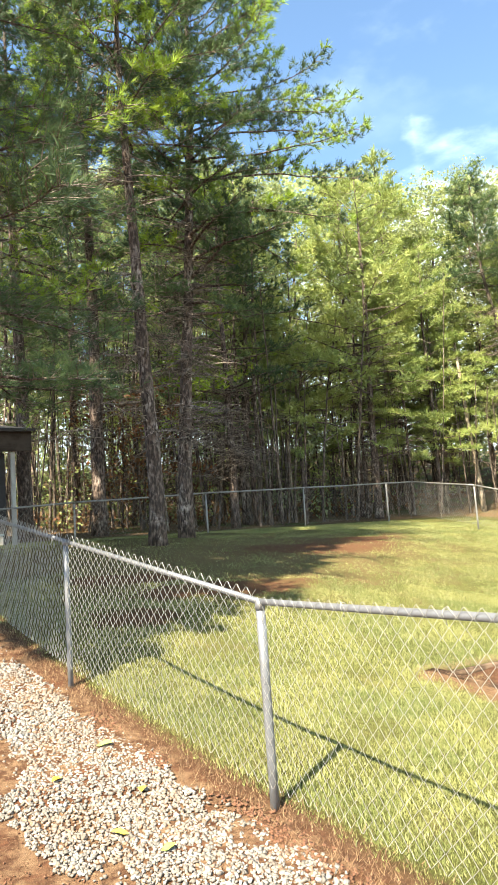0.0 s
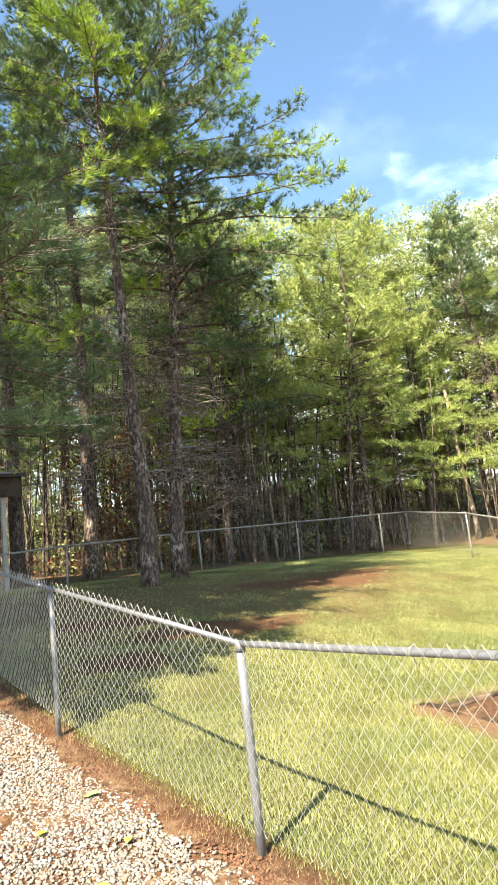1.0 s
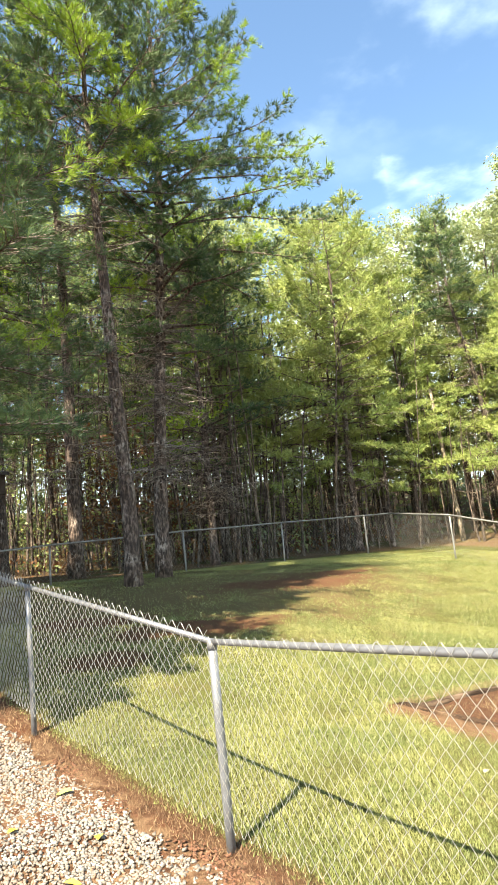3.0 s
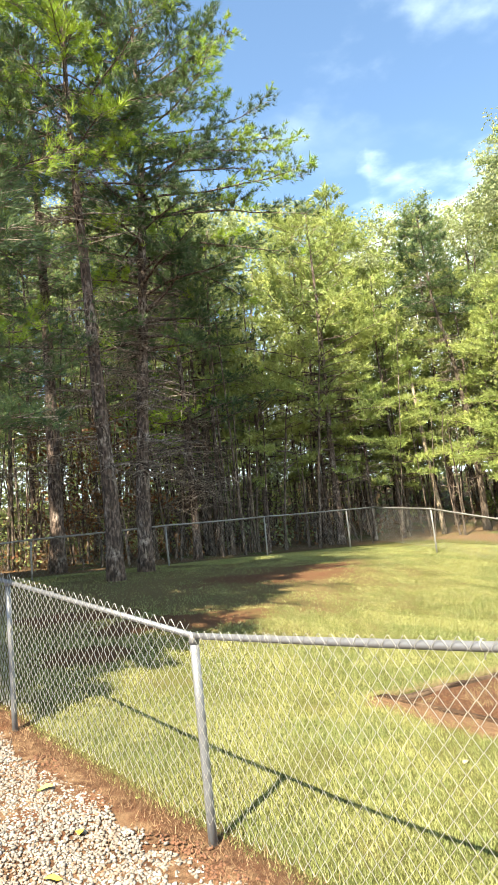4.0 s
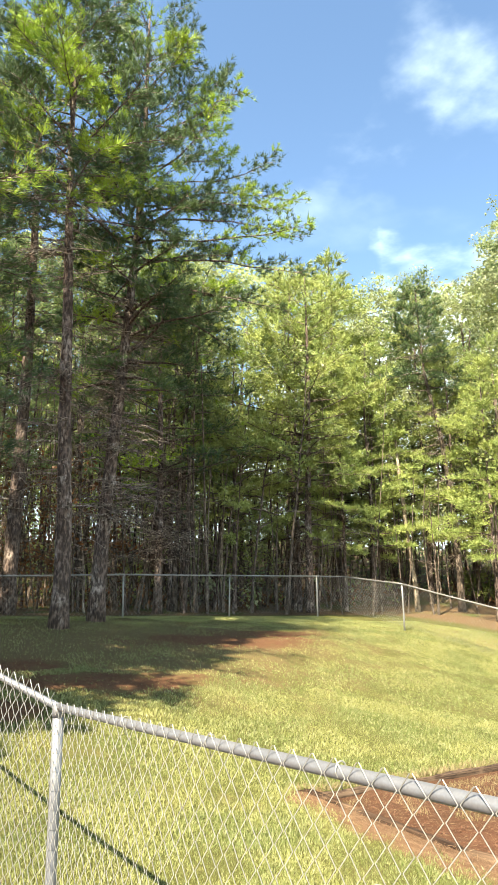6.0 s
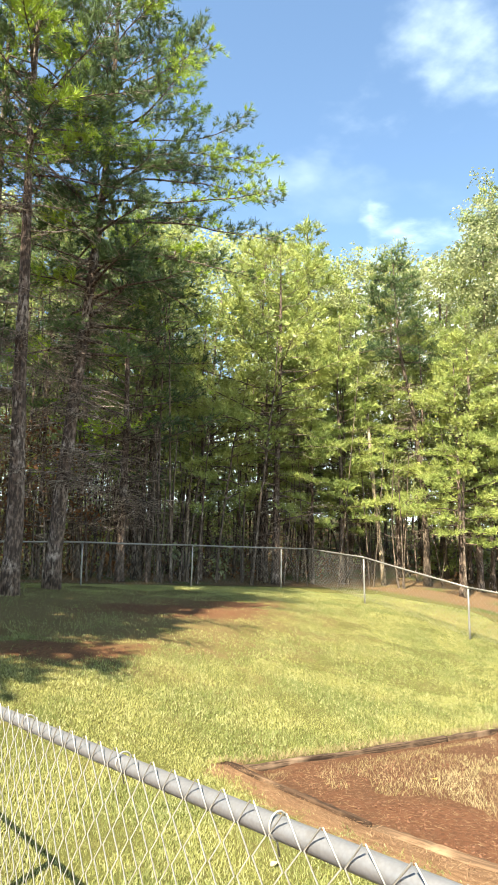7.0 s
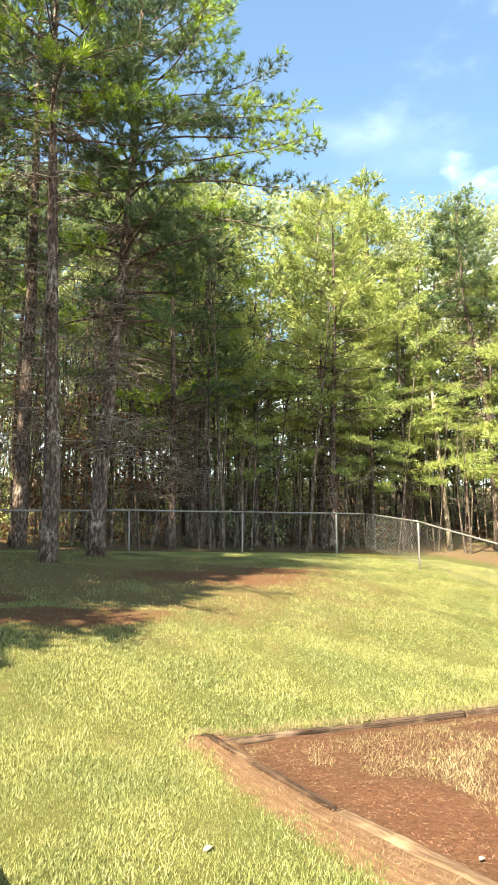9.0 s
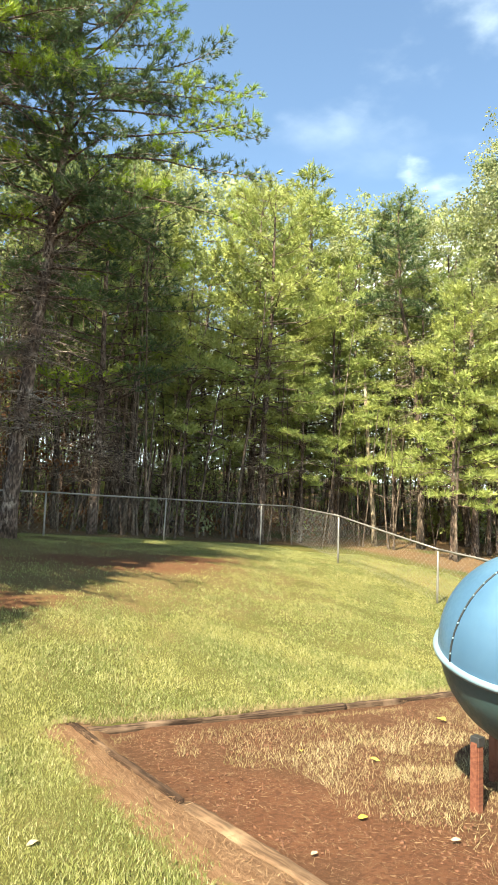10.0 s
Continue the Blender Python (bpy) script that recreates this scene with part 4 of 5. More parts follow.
        stand(pines, 2, 1.5 + d * math.cos(a), d * math.sin(a), 1.0)
    for _ in range(14):
        a, d = math.radians(r.uniform(58, 86)), r.uniform(17.5, 27)
        stand(poles, int(r.integers(0, 3)), 1.5 + d * math.cos(a), d * math.sin(a), r.uniform(0.8, 1.2))
    # the depth of the wood: a jittered lattice beyond the fences
    for gx in np.arange(-2, 46, 3.6):
        for gy in np.arange(8, 48, 3.6):
            x, y = gx + r.uniform(-1.3, 1.3), gy + r.uniform(-1.3, 1.3)
            a = math.degrees(math.atan2(y, x - 1.5))
            dist = math.hypot(x - 1.5, y)
            if not (27 < a < 92) or dist > 33 or dist < 20.5 or (y < 16.5 and x < 21.5):
                continue
            if r.uniform() < (0.68 if 55 < a < 76 else 0.54 if dist < 28 else 0.88):
                continue
            u = r.uniform()
            if u < 0.30:
                stand(pines, int(r.integers(0, 3)), x, y, r.uniform(0.8, 1.1))
            elif u < 0.9:
                stand(broad, int(r.integers(0, 4)), x, y, r.uniform(0.8, 1.12))
            else:
                stand(poles, int(r.integers(0, 3)), x, y, r.uniform(0.9, 1.3))
    for _ in range(42):
        a, d = math.radians(r.uniform(29, 70)), r.uniform(18, 34)
        x, y = 1.5 + d * math.cos(a), d * math.sin(a)
        if (y < 15.2 and x < 18.5) or (y < 14.8):
            if not (x > 19 and y > 9):
                continue
        stand(poles, int(r.integers(0, 3)), x, y, r.uniform(0.75, 1.2))
    for _ in range(24):
        a, d = math.radians(r.uniform(28, 90)), r.uniform(20, 44)
        x, y = 1.5 + d * math.cos(a), d * math.sin(a)
        if y < 16.2 and x < 20.5:
            continue
        stand(shrubs, int(r.integers(0, 3)), x, y, r.uniform(0.7, 1.5))


yard_pines()
woods()


def beyond(x, y):
    """True outside the fences, in the woods."""
    return (y > 15.2) | ((x > 17.0) & (y > 7.5)) | ((x > 15.2) & (y > 14.4))


def far_woods():
    """The inner wood behind the edge trees, leaf masses with gaps between them."""
    r = np.random.default_rng(21)
    for n, near, far, leaves, label in ((20000, 27, 36, LEAF_A, "green leaf masses inside the wood"), (17000, 35, 47, LEAF_C, "grey-green leaf masses far back in the woods")):
        a, d = np.radians(r.uniform(24, 88, n)), r.uniform(near, far, n)
        x, y = 1.8 + d * np.cos(a), d * np.sin(a)
        az = np.degrees(a)
        slope = 0.468 + 0.005 * np.clip(az - 42, 0, 14) + 0.019 * np.clip(35 - az, 0, 7) + 0.035 * np.array([noise.noise((q * 14, 1.0, near)) for q in a])
        top = 1.6 + slope * d - gz(x, y)
        z = gz(x, y) + np.where(r.uniform(size=n) < (0.05 if near < 30 else 0.40), r.uniform(0.0, 0.25, n), r.uniform(0.2, 1.0, n)) * top
        keep = np.array([noise.noise((p * 0.34, q * 0.34, w * 0.5)) for p, q, w in zip(x, y, z)]) > -0.25
        at = np.stack([x, y, z], -1)[keep]
        v = np.concatenate([scatter(leaf_spray(r, 4, 0.25), at[k::3], r.normal(size=at[k::3].shape) * 0.6 + np.array([-0.62, -0.42, 0.75]), r.uniform(0.6, 1.1, len(at[k::3])), r) for k in range(3)])
        ob = new("distant_woods", facets("distant_woods", v, 4))
        ob.data.materials.append(leaves)
        tagged(ob, label, "woods", kind="stuff")


def thicket():
    """Crowded thin stems, bare twigs and low leaves that fill the wood's shade."""
    r = np.random.default_rng(33)
    for count, material, rad, label in ((330, BARK_DARK, 0.034, "crowded thin dark stems in the wood's shade"), (130, BARK, 0.026, "slim grey bare stems deep in the wood")):
        pile, k = Pile(), 0
        while k < count:
            a, d = math.radians(r.uniform(27, 90)), 16.5 + 17 * r.uniform() ** 1.1
            x, y = 1.8 + d * math.cos(a), d * math.sin(a)
            if not beyond(x, y) or (x > 16 and y < 15.5 and d < 22):
                continue
            k += 1
            h, q = r.uniform(3.0, 8.5), rad * r.uniform(0.5, 1.5)
            lean = r.normal(size=2) * 0.09
            bow = r.normal(size=2) * 0.25
            line = np.array([(x + lean[0] * h * t + bow[0] * t * (1 - t), y + lean[1] * h * t + bow[1] * t * (1 - t), gh(x, y) - 0.1 + h * t) for t in np.linspace(0, 1, 6)])
            pile.bar(line, np.linspace(q, q * 0.3, 6), 5, False)
            for _ in range(6):
                st = line[r.integers(1, 6)]
                c = limb_curve(r, st, r.uniform(0, 6.28), r.uniform(0.4, 1.5), r.uniform(0.0, 0.9), 0.3, 3)
                pile.bar(c, np.linspace(q * 0.32, 0.003, len(c)), 3, False)
        ob = new("thicket_stems", pile.mesh("thicket_stems"))
        ob.data.materials.append(material)
        tagged(ob, label, "undergrowth", kind="stuff")
    for n, material, label, low, high in ((5200, LEAF_A, "low green leaves of the undergrowth", 0.1, 3.2), (3000, LEAF_B, "yellow-green leaves of young trees in the wood", 0.4, 5.0), (3600, RUSTY, "dry rust-brown brush on the wood's floor", 0.0, 0.7)):
        a, d = np.radians(r.uniform(27, 90, n)), r.uniform(16, 30, n)
        x, y = 1.8 + d * np.cos(a), d * np.sin(a)
        clump = np.array([noise.noise((p * 0.7, q * 0.7, low)) for p, q in zip(x, y)])
        m = beyond(x, y) & (clump > -0.05) & ((d > 25) | (y > 17))
        x, y = x[m], y[m]
        z = gz(x, y) + r.uniform(low, high, len(x)) ** 1.2 * 0.8
        at = np.stack([x, y, z], -1)
        v = scatter(leaf_spray(r, 5, 0.30), at, r.normal(size=at.shape) * 0.6 + np.array([-0.4, -0.3, 0.8]), r.uniform(0.2, 0.42, len(at)), r)
        ob = new("undergrowth_leaves", facets("undergrowth_leaves", v, 4))
        ob.data.materials.append(material)
        tagged(ob, label, "undergrowth", kind="stuff")


thicket()
far_woods()

# ---- bed, timbers ----


def landscape_timber(p0, p1, w=0.085, h=0.08, up=0.045, seed=0, label="", material=None):
    """A weathered timber, flat on two sides and rounded on the others, half sunk in the soil."""
    p0, p1 = np.array([*p0, gh(*p0) + up]), np.array([*p1, gh(*p1) + up])
    length = float(np.linalg.norm(p1 - p0))
    n, m = max(8, int(length / 0.035)), 20
    a = np.arange(m) * 2 * np.pi / m
    prof = np.stack([np.sign(np.cos(a)) * np.abs(np.cos(a)) ** 0.42 * w / 2, np.sign(np.sin(a)) * np.abs(np.sin(a)) ** 0.42 * h / 2], -1)
    verts = []
    for k in range(n + 1):
        u = k / n * length
        for q in prof:
            e = noise.noise((u * 9.0, q[0] * 40, seed + 5.0)) * 0.004 + noise.noise((u * 2.4, q[0] * 60, q[1] * 60 + seed * 7.1)) * 0.016 + noise.noise((u * 14.0, q[0] * 90, q[1] * 90 + seed)) * 0.007 + noise.noise((u * 1.3, seed * 3.0, 0.0)) * 0.012
            f = 1 + e / 0.05
            verts.append((u, q[0] * f, q[1] * f + noise.noise((u * 0.7, seed, 2.0)) * 0.012))
    i, j = np.meshgrid(np.arange(n), np.arange(m), indexing="ij")
    j2 = (j + 1) % m
    quads = np.stack([i * m + j, (i + 1) * m + j, (i + 1) * m + j2, i * m + j2], -1).reshape(-1, 4)
    verts = np.array(verts + [(0, 0, 0), (length, 0, 0)])
    e = n * m
    caps = [(len(verts) - 2, (k + 1) % m, k) for k in range(m)] + [(len(verts) - 1, e + k, e + (k + 1) % m) for k in range(m)]
    tris = np.concatenate([quads[:, [0, 2, 1]], quads[:, [0, 3, 2]], np.array(caps)])
    ob = new("landscape_timber", raw_mesh("landscape_timber", verts, tris, True))
    ob.data.materials.append(material or TIMBER)
    d = (p1 - p0) / length
    ob.matrix_basis = Matrix.Translation(p0) @ Vector(d).to_track_quat("X", "Z").to_matrix().to_4x4()
    return tagged(ob, label, "timber", "bed edging timbers")


landscape_timber((4.885, 4.335), (7.28, 4.195), seed=1, up=-0.008, w=0.06, label="dark weathered landscape timber edging the far side of the bed")
landscape_timber((7.30, 4.205), (9.72, 4.03), seed=2, up=-0.010, w=0.06, label="weathered landscape timber continuing the bed's far edge")
landscape_timber((9.74, 4.03), (12.1, 3.88), seed=6, up=-0.008, w=0.06, label="weathered landscape timber at the bed's far corner")
landscape_timber((4.80, 4.50), (4.945, 3.05), seed=3, up=-0.016, w=0.045, h=0.10, material=ROTTEN, label="splintered half-buried landscape timber with dark raised end")
landscape_timber((4.815, 4.36), (4.89, 3.55), seed=9, up=-0.022, w=0.022, h=0.08, material=ROTTEN, label="thin dark splinter split off the rotten timber")
landscape_timber((4.95, 3.03), (4.985, 1.62), seed=4, up=-0.026, w=0.12, material=SANDY, label="half-buried sandy landscape timber beside the lawn")
landscape_timber((4.99, 1.6), (5.08, -0.7), seed=5, up=-0.028, w=0.13, material=SANDY, label="soil-caked landscape timber sinking into the bed edge")

# ---- small ground cover ----


def fence_side(x, y):
    return x + 0.197 * np.maximum(y - 3.17, 0.0)


def field(x, y, k, z=0.0):
    return np.array([noise.noise((a * k, b * k, z)) for a, b in zip(x, y)])


def oval_np(x, y, cx, cy, rx, ry):
    return ((x - cx) / rx) ** 2 + ((y - cy) / ry) ** 2


CLAY_SPOTS = ((7.6, 9.75, 1.75, 0.62), (9.0, 10.4, 1.0, 0.36), (4.5, 7.5, 1.35, 0.33), (2.9, 6.75, 0.55, 0.28), (3.4, 8.3, 0.9, 0.3))


def blades(name, x, y, height, width, material, label, rng, lean=0.75, sink=0.0):
    """Upright bent blades, each one pointed facet pair."""
    z = gz(x, y) + heaped(x, y) * 0.9 + bed_dip(x, y) - sink
    n = len(x)
    a, b = rng.uniform(0, 6.28, n), rng.uniform(0, 6.28, n)
    h, w = height * rng.uniform(0.6, 1.3, n), width * rng.uniform(0.7, 1.3, n)
    base = np.stack([x, y, z], -1)
    side = np.stack([np.cos(a), np.sin(a), np.zeros(n)], -1) * w[:, None] / 2
    tip = np.stack([np.cos(b) * lean * rng.uniform(0.3, 1.2, n), np.sin(b) * lean * rng.uniform(0.3, 1.2, n), np.ones(n)], -1)
    tip /= np.linalg.norm(tip, axis=1, keepdims=True)
    v = np.stack([base - side, base + side, base + tip * h[:, None]], 1).reshape(-1, 3)
    ob = new(name, facets(name, v, 3))
    ob.data.materials.append(material)
    return tagged(ob, label, "grass", kind="stuff")


def lawn():
    r = np.random.default_rng(3)
    for lo, hi, per, h, w in ((0.0, 5.4, 13000, 0.028, 0.0060), (5.4, 8.8, 7000, 0.030, 0.0076), (8.8, 19.0, 2900, 0.029, 0.0090)):
        n = int(per * 15.5 * 15.5)
        x, y = r.uniform(1.2, 16.7, n), r.uniform(-0.5, 15.0, n)
        d = np.hypot(x - 1.9, y)
        a = np.degrees(np.arctan2(y + 0.5, x - 1.5))
        m = (d >= lo) & (d < hi) & (a > 14) & (a < 96) & (fence_side(x, y) > 2.30) & (y < 14.2) & ((x < 13.6) | (y < 12.5)) & (x < 16.0 - 0.5 * np.sin(y * 1.7))
        x, y = x[m], y[m]
        jag = field(x, y, 5.0) * 0.09
        bed = (x + jag * 1.2 > 4.62 + r.uniform(-0.07, 0.10, len(x))) & (y + 0.06 * (x - 5) + jag < 4.44)
        thin = np.full(len(x), 1.0)
        for c in CLAY_SPOTS:
            thin = np.minimum(thin, np.clip(oval_np(x, y, *c) + field(x, y, 2.0, 4.0) * 0.9 - 0.75, 0.02, 1.0))
        shade = oval_np(x, y, 5.0, 10.4, 5.4, 3.1) + field(x, y, 1.1, 9.0) * 1.2
        thin = np.minimum(thin, np.clip(shade - 0.42, 0.14, 1.0))
        thin *= np.clip(0.95 + field(x, y, 1.7, 2.0) * 0.5, 0.45, 1.0)
        rim = np.clip((fence_side(x, y) - 2.28) / 0.25, 0.15, 1.0)
        m = (~bed) & (r.uniform(size=len(x)) < thin * rim)
        blades("lawn_grass", x[m], y[m], h, w, GRASS, "short coarse yellow-green lawn grass", r, 0.95)
    # dead grass inside the bed and along the timbers
    n = 52000
    x, y = r.uniform(5.1, 11.5, n), r.uniform(0.0, 4.15, n)
    patch = field(x, y, 0.9, 3.0) + 0.45 * field(x, y, 3.0, 6.0) + 0.75 * np.exp(-oval_np(x, y, 6.85, 2.95, 1.0, 0.8)) - 0.35 * np.exp(-oval_np(x, y, 5.5, 2.6, 0.6, 1.8))
    m = (patch > 0.16) & (y + 0.06 * (x - 5) < 4.2)
    blades("dry_grass", x[m], y[m], 0.042, 0.005, DRYGRASS, "bleached dry grass on the bed", r, 1.0, 0.004)
    n = 12000
    x, y = r.normal(size=n) * 0.75 + 6.85, r.normal(size=n) * 0.55 + 2.95
    m = (field(x, y, 2.2, 5.0) > -0.05) & (x > 5.9) & (y < 4.05)
    blades("dry_grass", x[m], y[m], 0.05, 0.0042, BLEACHED, "thin pale green grass growing through the bed's straw", r, 1.0, 0.004)
    n = 3000
    x = r.uniform(5.0, 11.0, n)
    y = 4.24 - np.abs(r.normal(size=n)) * 0.05 - (x - 5) * 0.06
    blades("dry_grass", x, y, 0.045, 0.005, DRYGRASS, "dead grass leaning on the timber", r, 0.9, 0.01)
    n = 4200
    x = r.uniform(4.75, 11.5, n)
    y = 4.41 + np.abs(r.normal(size=n)) * 0.07 - (x - 5) * 0.06
    blades("dry_grass", x, y, 0.05, 0.006, DRYGRASS, "pale dead grass along the timber", r, 0.9)
    n = 1100
    y = r.uniform(0.0, 4.6, n)
    x = 4.77 + 0.03 * (3 - y) + r.normal(size=n) * 0.10
    blades("dry_grass", x, y, 0.035, 0.0042, STRAW, "dead grass straggling down the bank of the bed", r, 1.6, 0.004)
    n = 5200
    y = r.uniform(0.3, 7.0, n)
    x = 2.26 - 0.197 * np.maximum(y - 3.17, 0) + r.normal(size=n) * 0.10
    blades("dry_grass", x, y, 0.048, 0.0042, STRAW, "dry straw caught along the foot of the fence", r, 1.2)


def straw():
    """Pine needles and stalks lying on the soil."""
    r = np.random.default_rng(8)
    n = 21000
    x, y = np.r_[r.uniform(5.1, 9.8, n), r.uniform(4.62, 5.02, 1900), r.uniform(0.6, 2.3, 4200)], np.r_[r.uniform(0.2, 4.15, n), r.uniform(0.0, 4.6, 1900), r.uniform(1.6, 7.0, 4200)]
    m = (x > 4.5) | ((fence_side(x, y) < 2.3) & (field(x, y, 1.4, 8.0) > -0.2))
    x, y = x[m], y[m]
    k = len(x)
    a, ln = r.uniform(0, 6.28, k), r.uniform(0.015, 0.055, k)
    d = np.stack([np.cos(a), np.sin(a), r.normal(size=k) * 0.10], -1)
    s = np.stack([-np.sin(a), np.cos(a), r.normal(size=k) * 0.5], -1) * 0.0007
    p = np.stack([x, y, gz(x, y) + heaped(x, y) + r.uniform(0.001, 0.014, k) + bed_dip(x, y)], -1)
    v = np.stack([p - s, p + s, p + d * ln[:, None] + s, p + d * ln[:, None] - s], 1).reshape(-1, 3)
    ob = new("pine_straw", facets("pine_straw", v, 4))
    ob.data.materials.append(STRAW)
    tagged(ob, "fallen pine straw on red soil", "straw", kind="stuff")


def lumps(name, x, y, radius, material, label, category, rng, squash=0.65, lift=0.25):
    bm = bmesh.new()
    bmesh.ops.create_cube(bm, size=1.25)
    bmesh.ops.triangulate(bm, faces=bm.faces[:])
    ico = np.array([v.co[:] for v in bm.verts])
    tri = np.array([[v.index for v in f.verts] for f in bm.faces])
    bm.free()
    n = len(x)
    size = radius * rng.uniform(0.5, 1.35, n)
    jit = ico[None] * (1 + rng.uniform(-0.42, 0.22, (n, len(ico), 1))) + rng.uniform(-0.15, 0.15, (n, len(ico), 3))
    jit *= rng.uniform(0.7, 1.25, (n, 1, 3)) * np.array([1, 1, squash])
    m = turn_to(rng.normal(size=(n, 3)) * 0.45 + np.array([0, 0, 1.0]), rng.uniform(0, 6.28, n))
    v = np.einsum("nij,nvj->nvi", m, jit) * size[:, None, None] + np.stack([x, y, gz(x, y) + heaped(x, y) + bed_dip(x, y) + size * lift], -1)[:, None]
    f = (tri[None] + np.arange(n)[:, None, None] * len(ico)).reshape(-1, 3)
    ob = new(name, raw_mesh(name, v.reshape(-1, 3), f))
    ob.data.materials.append(material)
    return tagged(ob, label, category, kind="stuff")


def gravel():
    r = np.random.default_rng(14)
    n = 23000
    s, y = r.uniform(0.35, 2.22, n), r.uniform(1.5, 6.4, n)
    s = np.where(s < 1.1, np.where(r.uniform(size=n) < 0.12, s, r.uniform(1.1, 2.22, n)), s)
    x = s - 0.197 * np.maximum(y - 3.17, 0.0)
    jag = field(x, y, 2.2) * 0.16 + field(x, y, 7.0) * 0.08
    hole = field(x, y, 1.5, 7.0) + 0.4 * field(x, y, 5.0, 2.0)
    m = (s + jag > 1.13) & (s + jag < 2.12) & (hole < 0.36) & (y + jag * 3 < 6.0) & (r.uniform(size=n) < np.clip((2.20 - s) * 6, 0, 1))
    m |= (r.uniform(size=n) < 0.10) & (s < 2.10)
    lumps("gravel_stones", x[m], y[m], 0.0128, GRAVEL, "pale crushed gravel strip beside the fence", "gravel", r)
    n = 1500
    y = r.uniform(1.4, 6.0, n)
    x = 2.13 - 0.197 * np.maximum(y - 3.17, 0) + r.normal(size=n) * 0.055
    m = field(x, y, 2.0, 1.0) > -0.05
    lumps("soil_clods", x[m], y[m], 0.0115, CLOD, "loose red clay clods at the foot of the fence", "soil", r)
    n = 1300
    x, y = np.r_[r.uniform(4.7, 9.0, n), r.uniform(0.2, 1.25, 1400)], np.r_[r.uniform(0.3, 4.1, n), r.uniform(2.2, 4.4, 1400)]
    lumps("soil_crumbs", x, y, 0.0055, CLOD, "crumbs of red soil", "soil", r)
    x, y = r.uniform(5.08, 8.6, 2600), r.uniform(0.6, 4.1, 2600)
    m = field(x, y, 1.6, 3.0) > -0.1
    lumps("soil_clods", x[m], y[m], 0.0105, CLOD, "broken red clods on the bed", "soil", r, 0.6, 0.3)


def leaf_mesh(size, rng):
    bm = bmesh.new()
    rim = [(0, -0.5), (0.22, -0.25), (0.27, 0.05), (0.15, 0.32), (0, 0.5), (-0.15, 0.32), (-0.27, 0.05), (-0.22, -0.25)]
    top = [bm.verts.new((x * size, y * size, 0.10 * size * (abs(x) * 4) ** 2 + 0.06 * size * math.sin(y * 5))) for x, y in rim]
    mid = [bm.verts.new((0, y * size, 0.06 * size * math.sin(y * 5) - 0.02 * size)) for y in (-0.25, 0.05, 0.32)]
    for a, b, c in ((0, 1, mid[0]), (4, 5, mid[2]), (3, 4, mid[2]), (7, 0, mid[0])):
        bm.faces.new((top[a], top[b], c))
    for a, b, c, d in ((1, 2, mid[1], mid[0]), (2, 3, mid[2], mid[1]), (5, 6, mid[1], mid[2]), (6, 7, mid[0], mid[1])):
        bm.faces.new((top[a], top[b], c, d))
    return bm


def fallen_leaves():
    r = np.random.default_rng(2)
    for x, y, size, material, word in ((4.07, 2.95, 0.065, PALELEAF, "pale dry"), (5.73, 2.39, 0.06, YELLOW, "yellow"), (5.21, 2.2, 0.04, PALELEAF, "pale dry"), (1.45, 3.35, 0.08, YELLOW, "yellow"), (1.72, 3.72, 0.08, YELLOW, "yellow"),
                                       (1.72, 4.35, 0.09, GREENLEAF, "green"), (1.33, 4.05, 0.07, YELLOW, "yellow"), (1.6, 3.1, 0.07, GREENLEAF, "green"), (7.9, 3.6, 0.09, YELLOW, "yellow"), (6.55, 3.1, 0.06, YELLOW, "yellow"),
                                       (5.9, 1.9, 0.05, PALELEAF, "pale dry"), (6.2, 3.5, 0.06, YELLOW, "yellow")):
        bm = leaf_mesh(size * 1.2, r)
        me = bpy.data.meshes.new("fallen_leaf")
        bm.to_mesh(me)
        bm.free()
        ob = new("fallen_leaf", me)
        me.materials.append(material)
        ob.matrix_basis = pose(x, y, gh(x, y) + 0.018 + float(bed_dip(np.float64(x), np.float64(y))), r.uniform(-10, 10), r.uniform(-10, 10), r.uniform(0, 360))
        tagged(ob, f"curled {word} leaf fallen on the ground", "leaf", "fallen leaves")


CLOD = plain("red_clay_clods", (0.150, 0.070, 0.040), (0.110, 0.050, 0.028), 0.95, 40, bump=0.4)
YELLOW = plain("yellow_leaf", (0.62, 0.50, 0.06), (0.50, 0.42, 0.05), 0.6, 30)
PALELEAF = plain("pale_leaf", (0.36, 0.32, 0.22), (0.28, 0.23, 0.15), 0.7, 30)
GREENLEAF = plain("green_leaf", (0.22, 0.36, 0.07), (0.30, 0.38, 0.08), 0.5, 30)
lawn()
straw()
gravel()
fallen_leaves()

# ---- blue play ball on posts ----


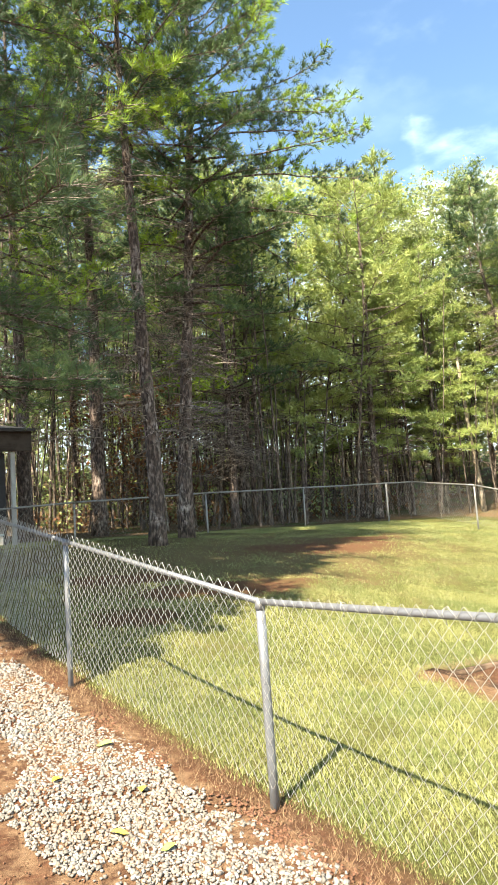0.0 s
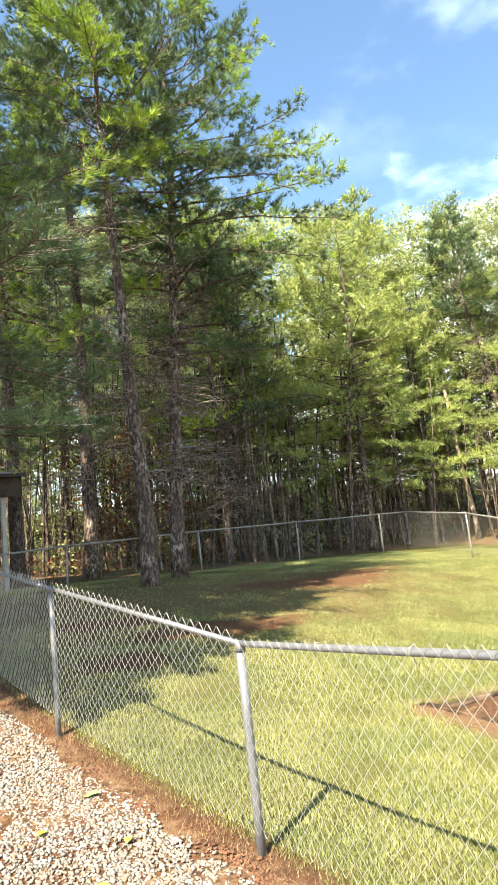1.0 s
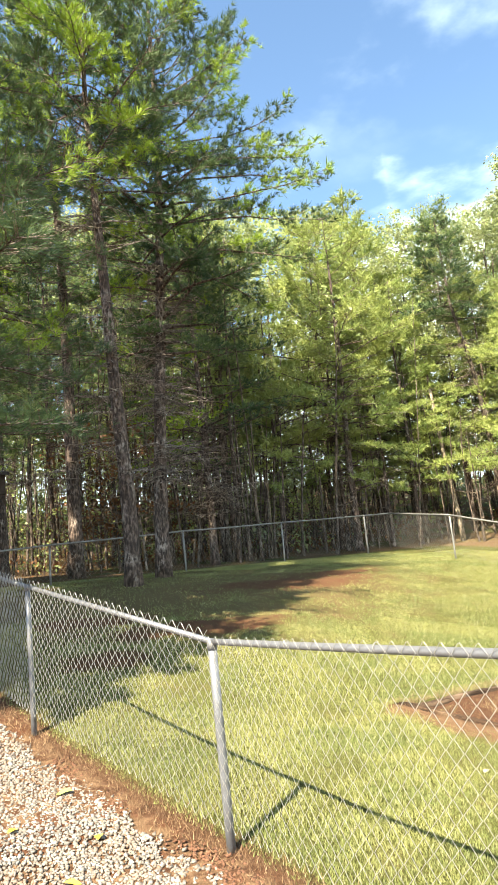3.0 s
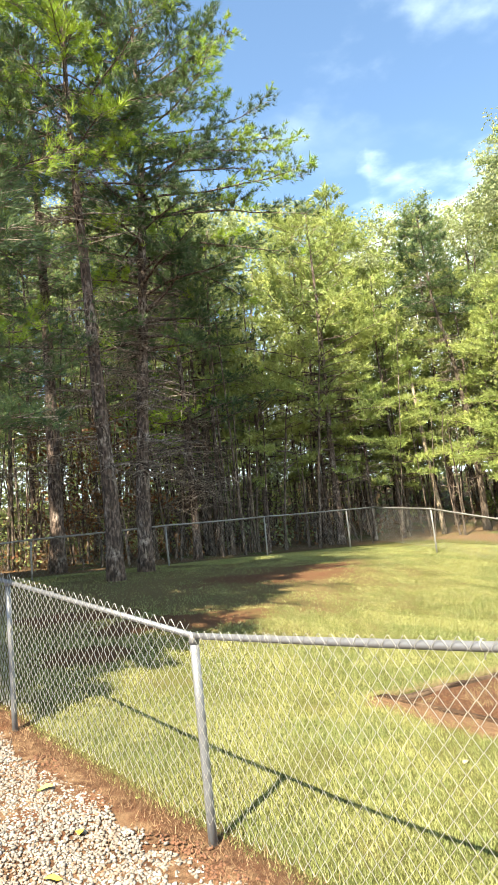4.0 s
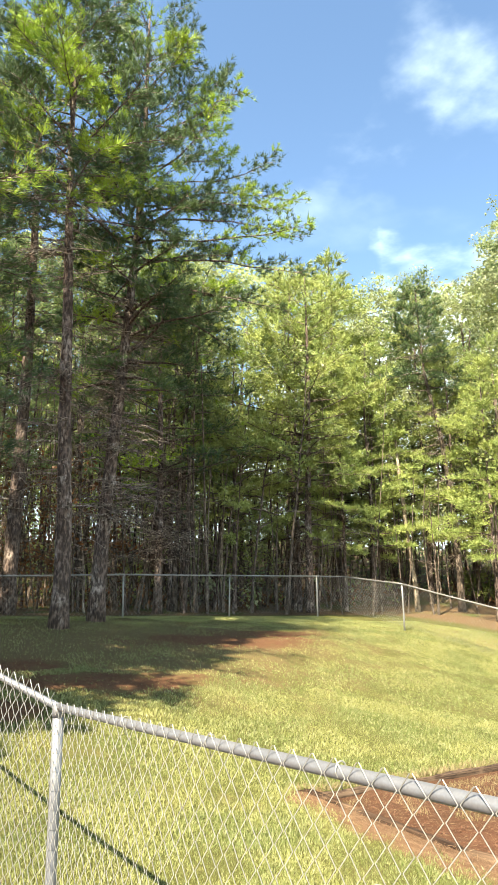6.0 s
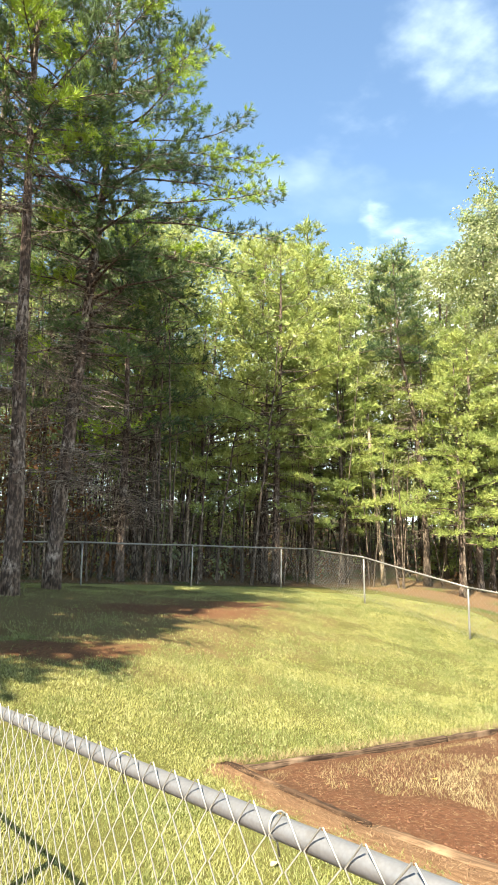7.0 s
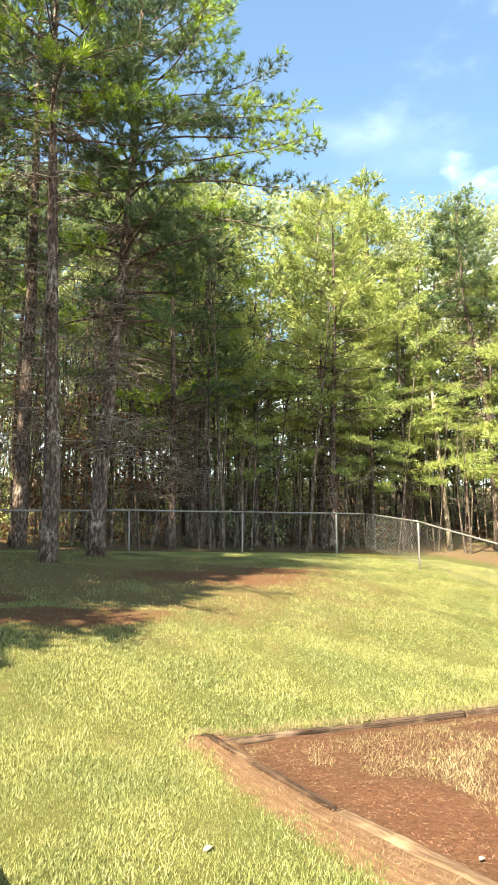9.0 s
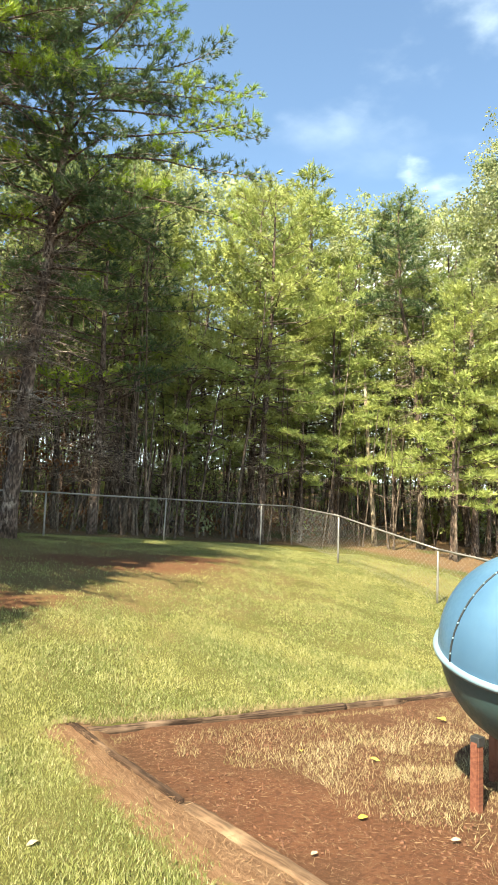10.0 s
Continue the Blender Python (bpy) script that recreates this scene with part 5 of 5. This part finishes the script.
def play_ball():
    c, R = Vector((6.78, 1.97, 0.86)), 0.60
    root = thing("play_ball", (c.x, c.y, gh(c.x, c.y)), "large sky-blue plastic play ball with bolted seams on red-brown posts", "play equipment")
    # the ball leans towards the house
    lean = Matrix.Translation((0, 0, c.z - gh(c.x, c.y))) @ Matrix.Rotation(radians(BALL_LEAN), 4, Vector((0, 0, 1)).cross(Vector((-0.853, -0.522, 0))))

    def put(ob):
        ob.matrix_basis = lean
        return ob

    def dome(name, lo, hi, radius, material, label):
        bm = bmesh.new()
        rows, cols = 18, 56
        grid = [[bm.verts.new((radius * math.cos(a) * math.cos(t), radius * math.cos(a) * math.sin(t), radius * math.sin(a))) for t in [2 * math.pi * j / cols for j in range(cols)]]
                for a in [lo + (hi - lo) * i / rows for i in range(rows + 1)]]
        for i in range(rows):
            for j in range(cols):
                k = (j + 1) % cols
                bm.faces.new((grid[i][j], grid[i][k], grid[i + 1][k], grid[i + 1][j]))
        return put(part(name, bm, material, root, label, True))

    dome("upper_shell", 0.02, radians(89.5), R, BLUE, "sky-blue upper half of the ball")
    dome("lower_shell", radians(-89.5), 0.02, R * 0.985, BLUE_SHADED, "lower half of the ball, its shade put into a dark teal")
    bm = bmesh.new()
    cols = 72
    prof = [(R * 0.97, -0.014), (R + 0.024, -0.016), (R + 0.030, 0.002), (R + 0.024, 0.018), (R * 0.98, 0.020)]
    rings = [[bm.verts.new((r * math.cos(2 * math.pi * j / cols), r * math.sin(2 * math.pi * j / cols), 0.012 + h)) for j in range(cols)] for r, h in prof]
    for a in range(len(prof) - 1):
        for j in range(cols):
            k = (j + 1) % cols
            bm.faces.new((rings[a][j], rings[a][k], rings[a + 1][k], rings[a + 1][j]))
    put(part("flange", bm, LIPBLUE, root, "pale blue rim round the middle", True))
    for turn in range(4):
        t = radians(SEAM_TURN + 90 * turn)
        pts = [((R + 0.002) * math.cos(a) * math.cos(t), (R + 0.002) * math.cos(a) * math.sin(t), (R + 0.002) * math.sin(a)) for a in np.linspace(0.05, 1.54, 26)]
        seam = put(part_of("seam", bar_mesh("seam", pts, 0.006, 6), IRON, root, "dark joint between two shells"))
        for a in np.linspace(0.14, 1.38, 9):
            bolt = bmesh.new()
            bmesh.ops.create_uvsphere(bolt, u_segments=8, v_segments=5, radius=0.0065)
            bmesh.ops.translate(bolt, verts=bolt.verts[:], vec=((R + 0.006) * math.cos(a) * math.cos(t + 0.012), (R + 0.006) * math.cos(a) * math.sin(t + 0.012), (R + 0.006) * math.sin(a)))
            part("bolt", bolt, LIPBLUE, seam, "", True)
    bm = bmesh.new()
    bmesh.ops.create_cone(bm, cap_ends=True, segments=20, radius1=0.10, radius2=0.05, depth=0.06, matrix=Matrix.Translation((0, 0, R + 0.02)))
    bmesh.ops.bevel(bm, geom=bm.edges[:], offset=0.008, segments=2, affect="EDGES")
    put(part("top_cap", bm, LIPBLUE, root, "", True))
    for dx, dy in ((-0.41, 0.15), (0.15, 0.42), (0.42, -0.15), (-0.15, -0.42)):
        bm = box(0.058, 0.058, 0.58, (dx, dy, 0.36 - 0.31 + (gh(c.x + dx, c.y + dy) - gh(c.x, c.y)) + 0.02), 0.008, 2)
        post = part("post", bm, REDWOOD, root, "weathered red-brown square post")
        bm = box(0.061, 0.061, 0.055, (dx * 0.99, dy * 0.99, 0.345), 0.004)
        part("bracket", bm, IRON, post, "dark steel bracket")


BALL_LEAN, SEAM_TURN = 16, 157
play_ball()

# ---- porch behind the back fence ----


def porch():
    x0, x1, y0, y1 = -1.4, 3.34, 13.62, 16.2
    g = 1.02
    root = thing("porch", (3.0, y0, g), "dark lean-to porch with brown roof edge and white posts", "porch")
    inv = Matrix.Translation(root.location).inverted()
    part("deck", box(x1 - x0, y1 - y0, 0.22, ((x0 + x1) / 2, (y0 + y1) / 2, g + 0.0), 0.01), WHITE, root, "pale deck edge")
    part("back_wall", box(x1 - x0 - 0.2, 0.12, 2.1, ((x0 + x1) / 2 - 0.1, y1 - 0.2, g + 1.0)), PORCH_SHADE, root, "siding with deep shade put into its colour")
    # a dark sheet added in place of the porch's shaded inside
    part("front_panel", box(4.35, 0.06, 1.86, (x0 + 2.25, y0 + 0.3, g + 1.03)), PORCH_SHADE, root, "dark sheet standing for the porch's shaded inside")
    for x in (3.14, 0.9, -1.2):
        part("post", box(0.085, 0.085, 1.92, (x, y0 + 0.08, g + 1.0), 0.006), WHITE, root, "weathered white post")
    part("fascia", box(x1 - x0 + 0.3, 0.05, 0.40, ((x0 + x1) / 2 + 0.0, y0 - 0.06, g + 2.17), 0.006), ROOF, root, "brown roof edge board")
    bm = box(x1 - x0 + 0.4, y1 - y0 + 0.5, 0.06, (0, 0, 0))
    bmesh.ops.rotate(bm, verts=bm.verts[:], matrix=Matrix.Rotation(radians(9), 3, "X"))
    bmesh.ops.translate(bm, verts=bm.verts[:], vec=((x0 + x1) / 2, (y0 + y1) / 2, g + 2.62))
    part("roof", bm, SHINGLE, root, "grey shingled lean-to roof")
    for ob in root.children:
        ob.matrix_parent_inverse = inv
    crate = thing("storage_box", (2.75, y0 + 0.35, g + 0.11), "pale storage box standing on the porch deck", "box")
    part("body", box(0.42, 0.3, 0.2, (0, 0, 0.10), 0.02, 2), WHITE, crate)
    part("lid", box(0.45, 0.33, 0.04, (0, 0, 0.22), 0.012, 2), LIPBLUE, crate)


porch()
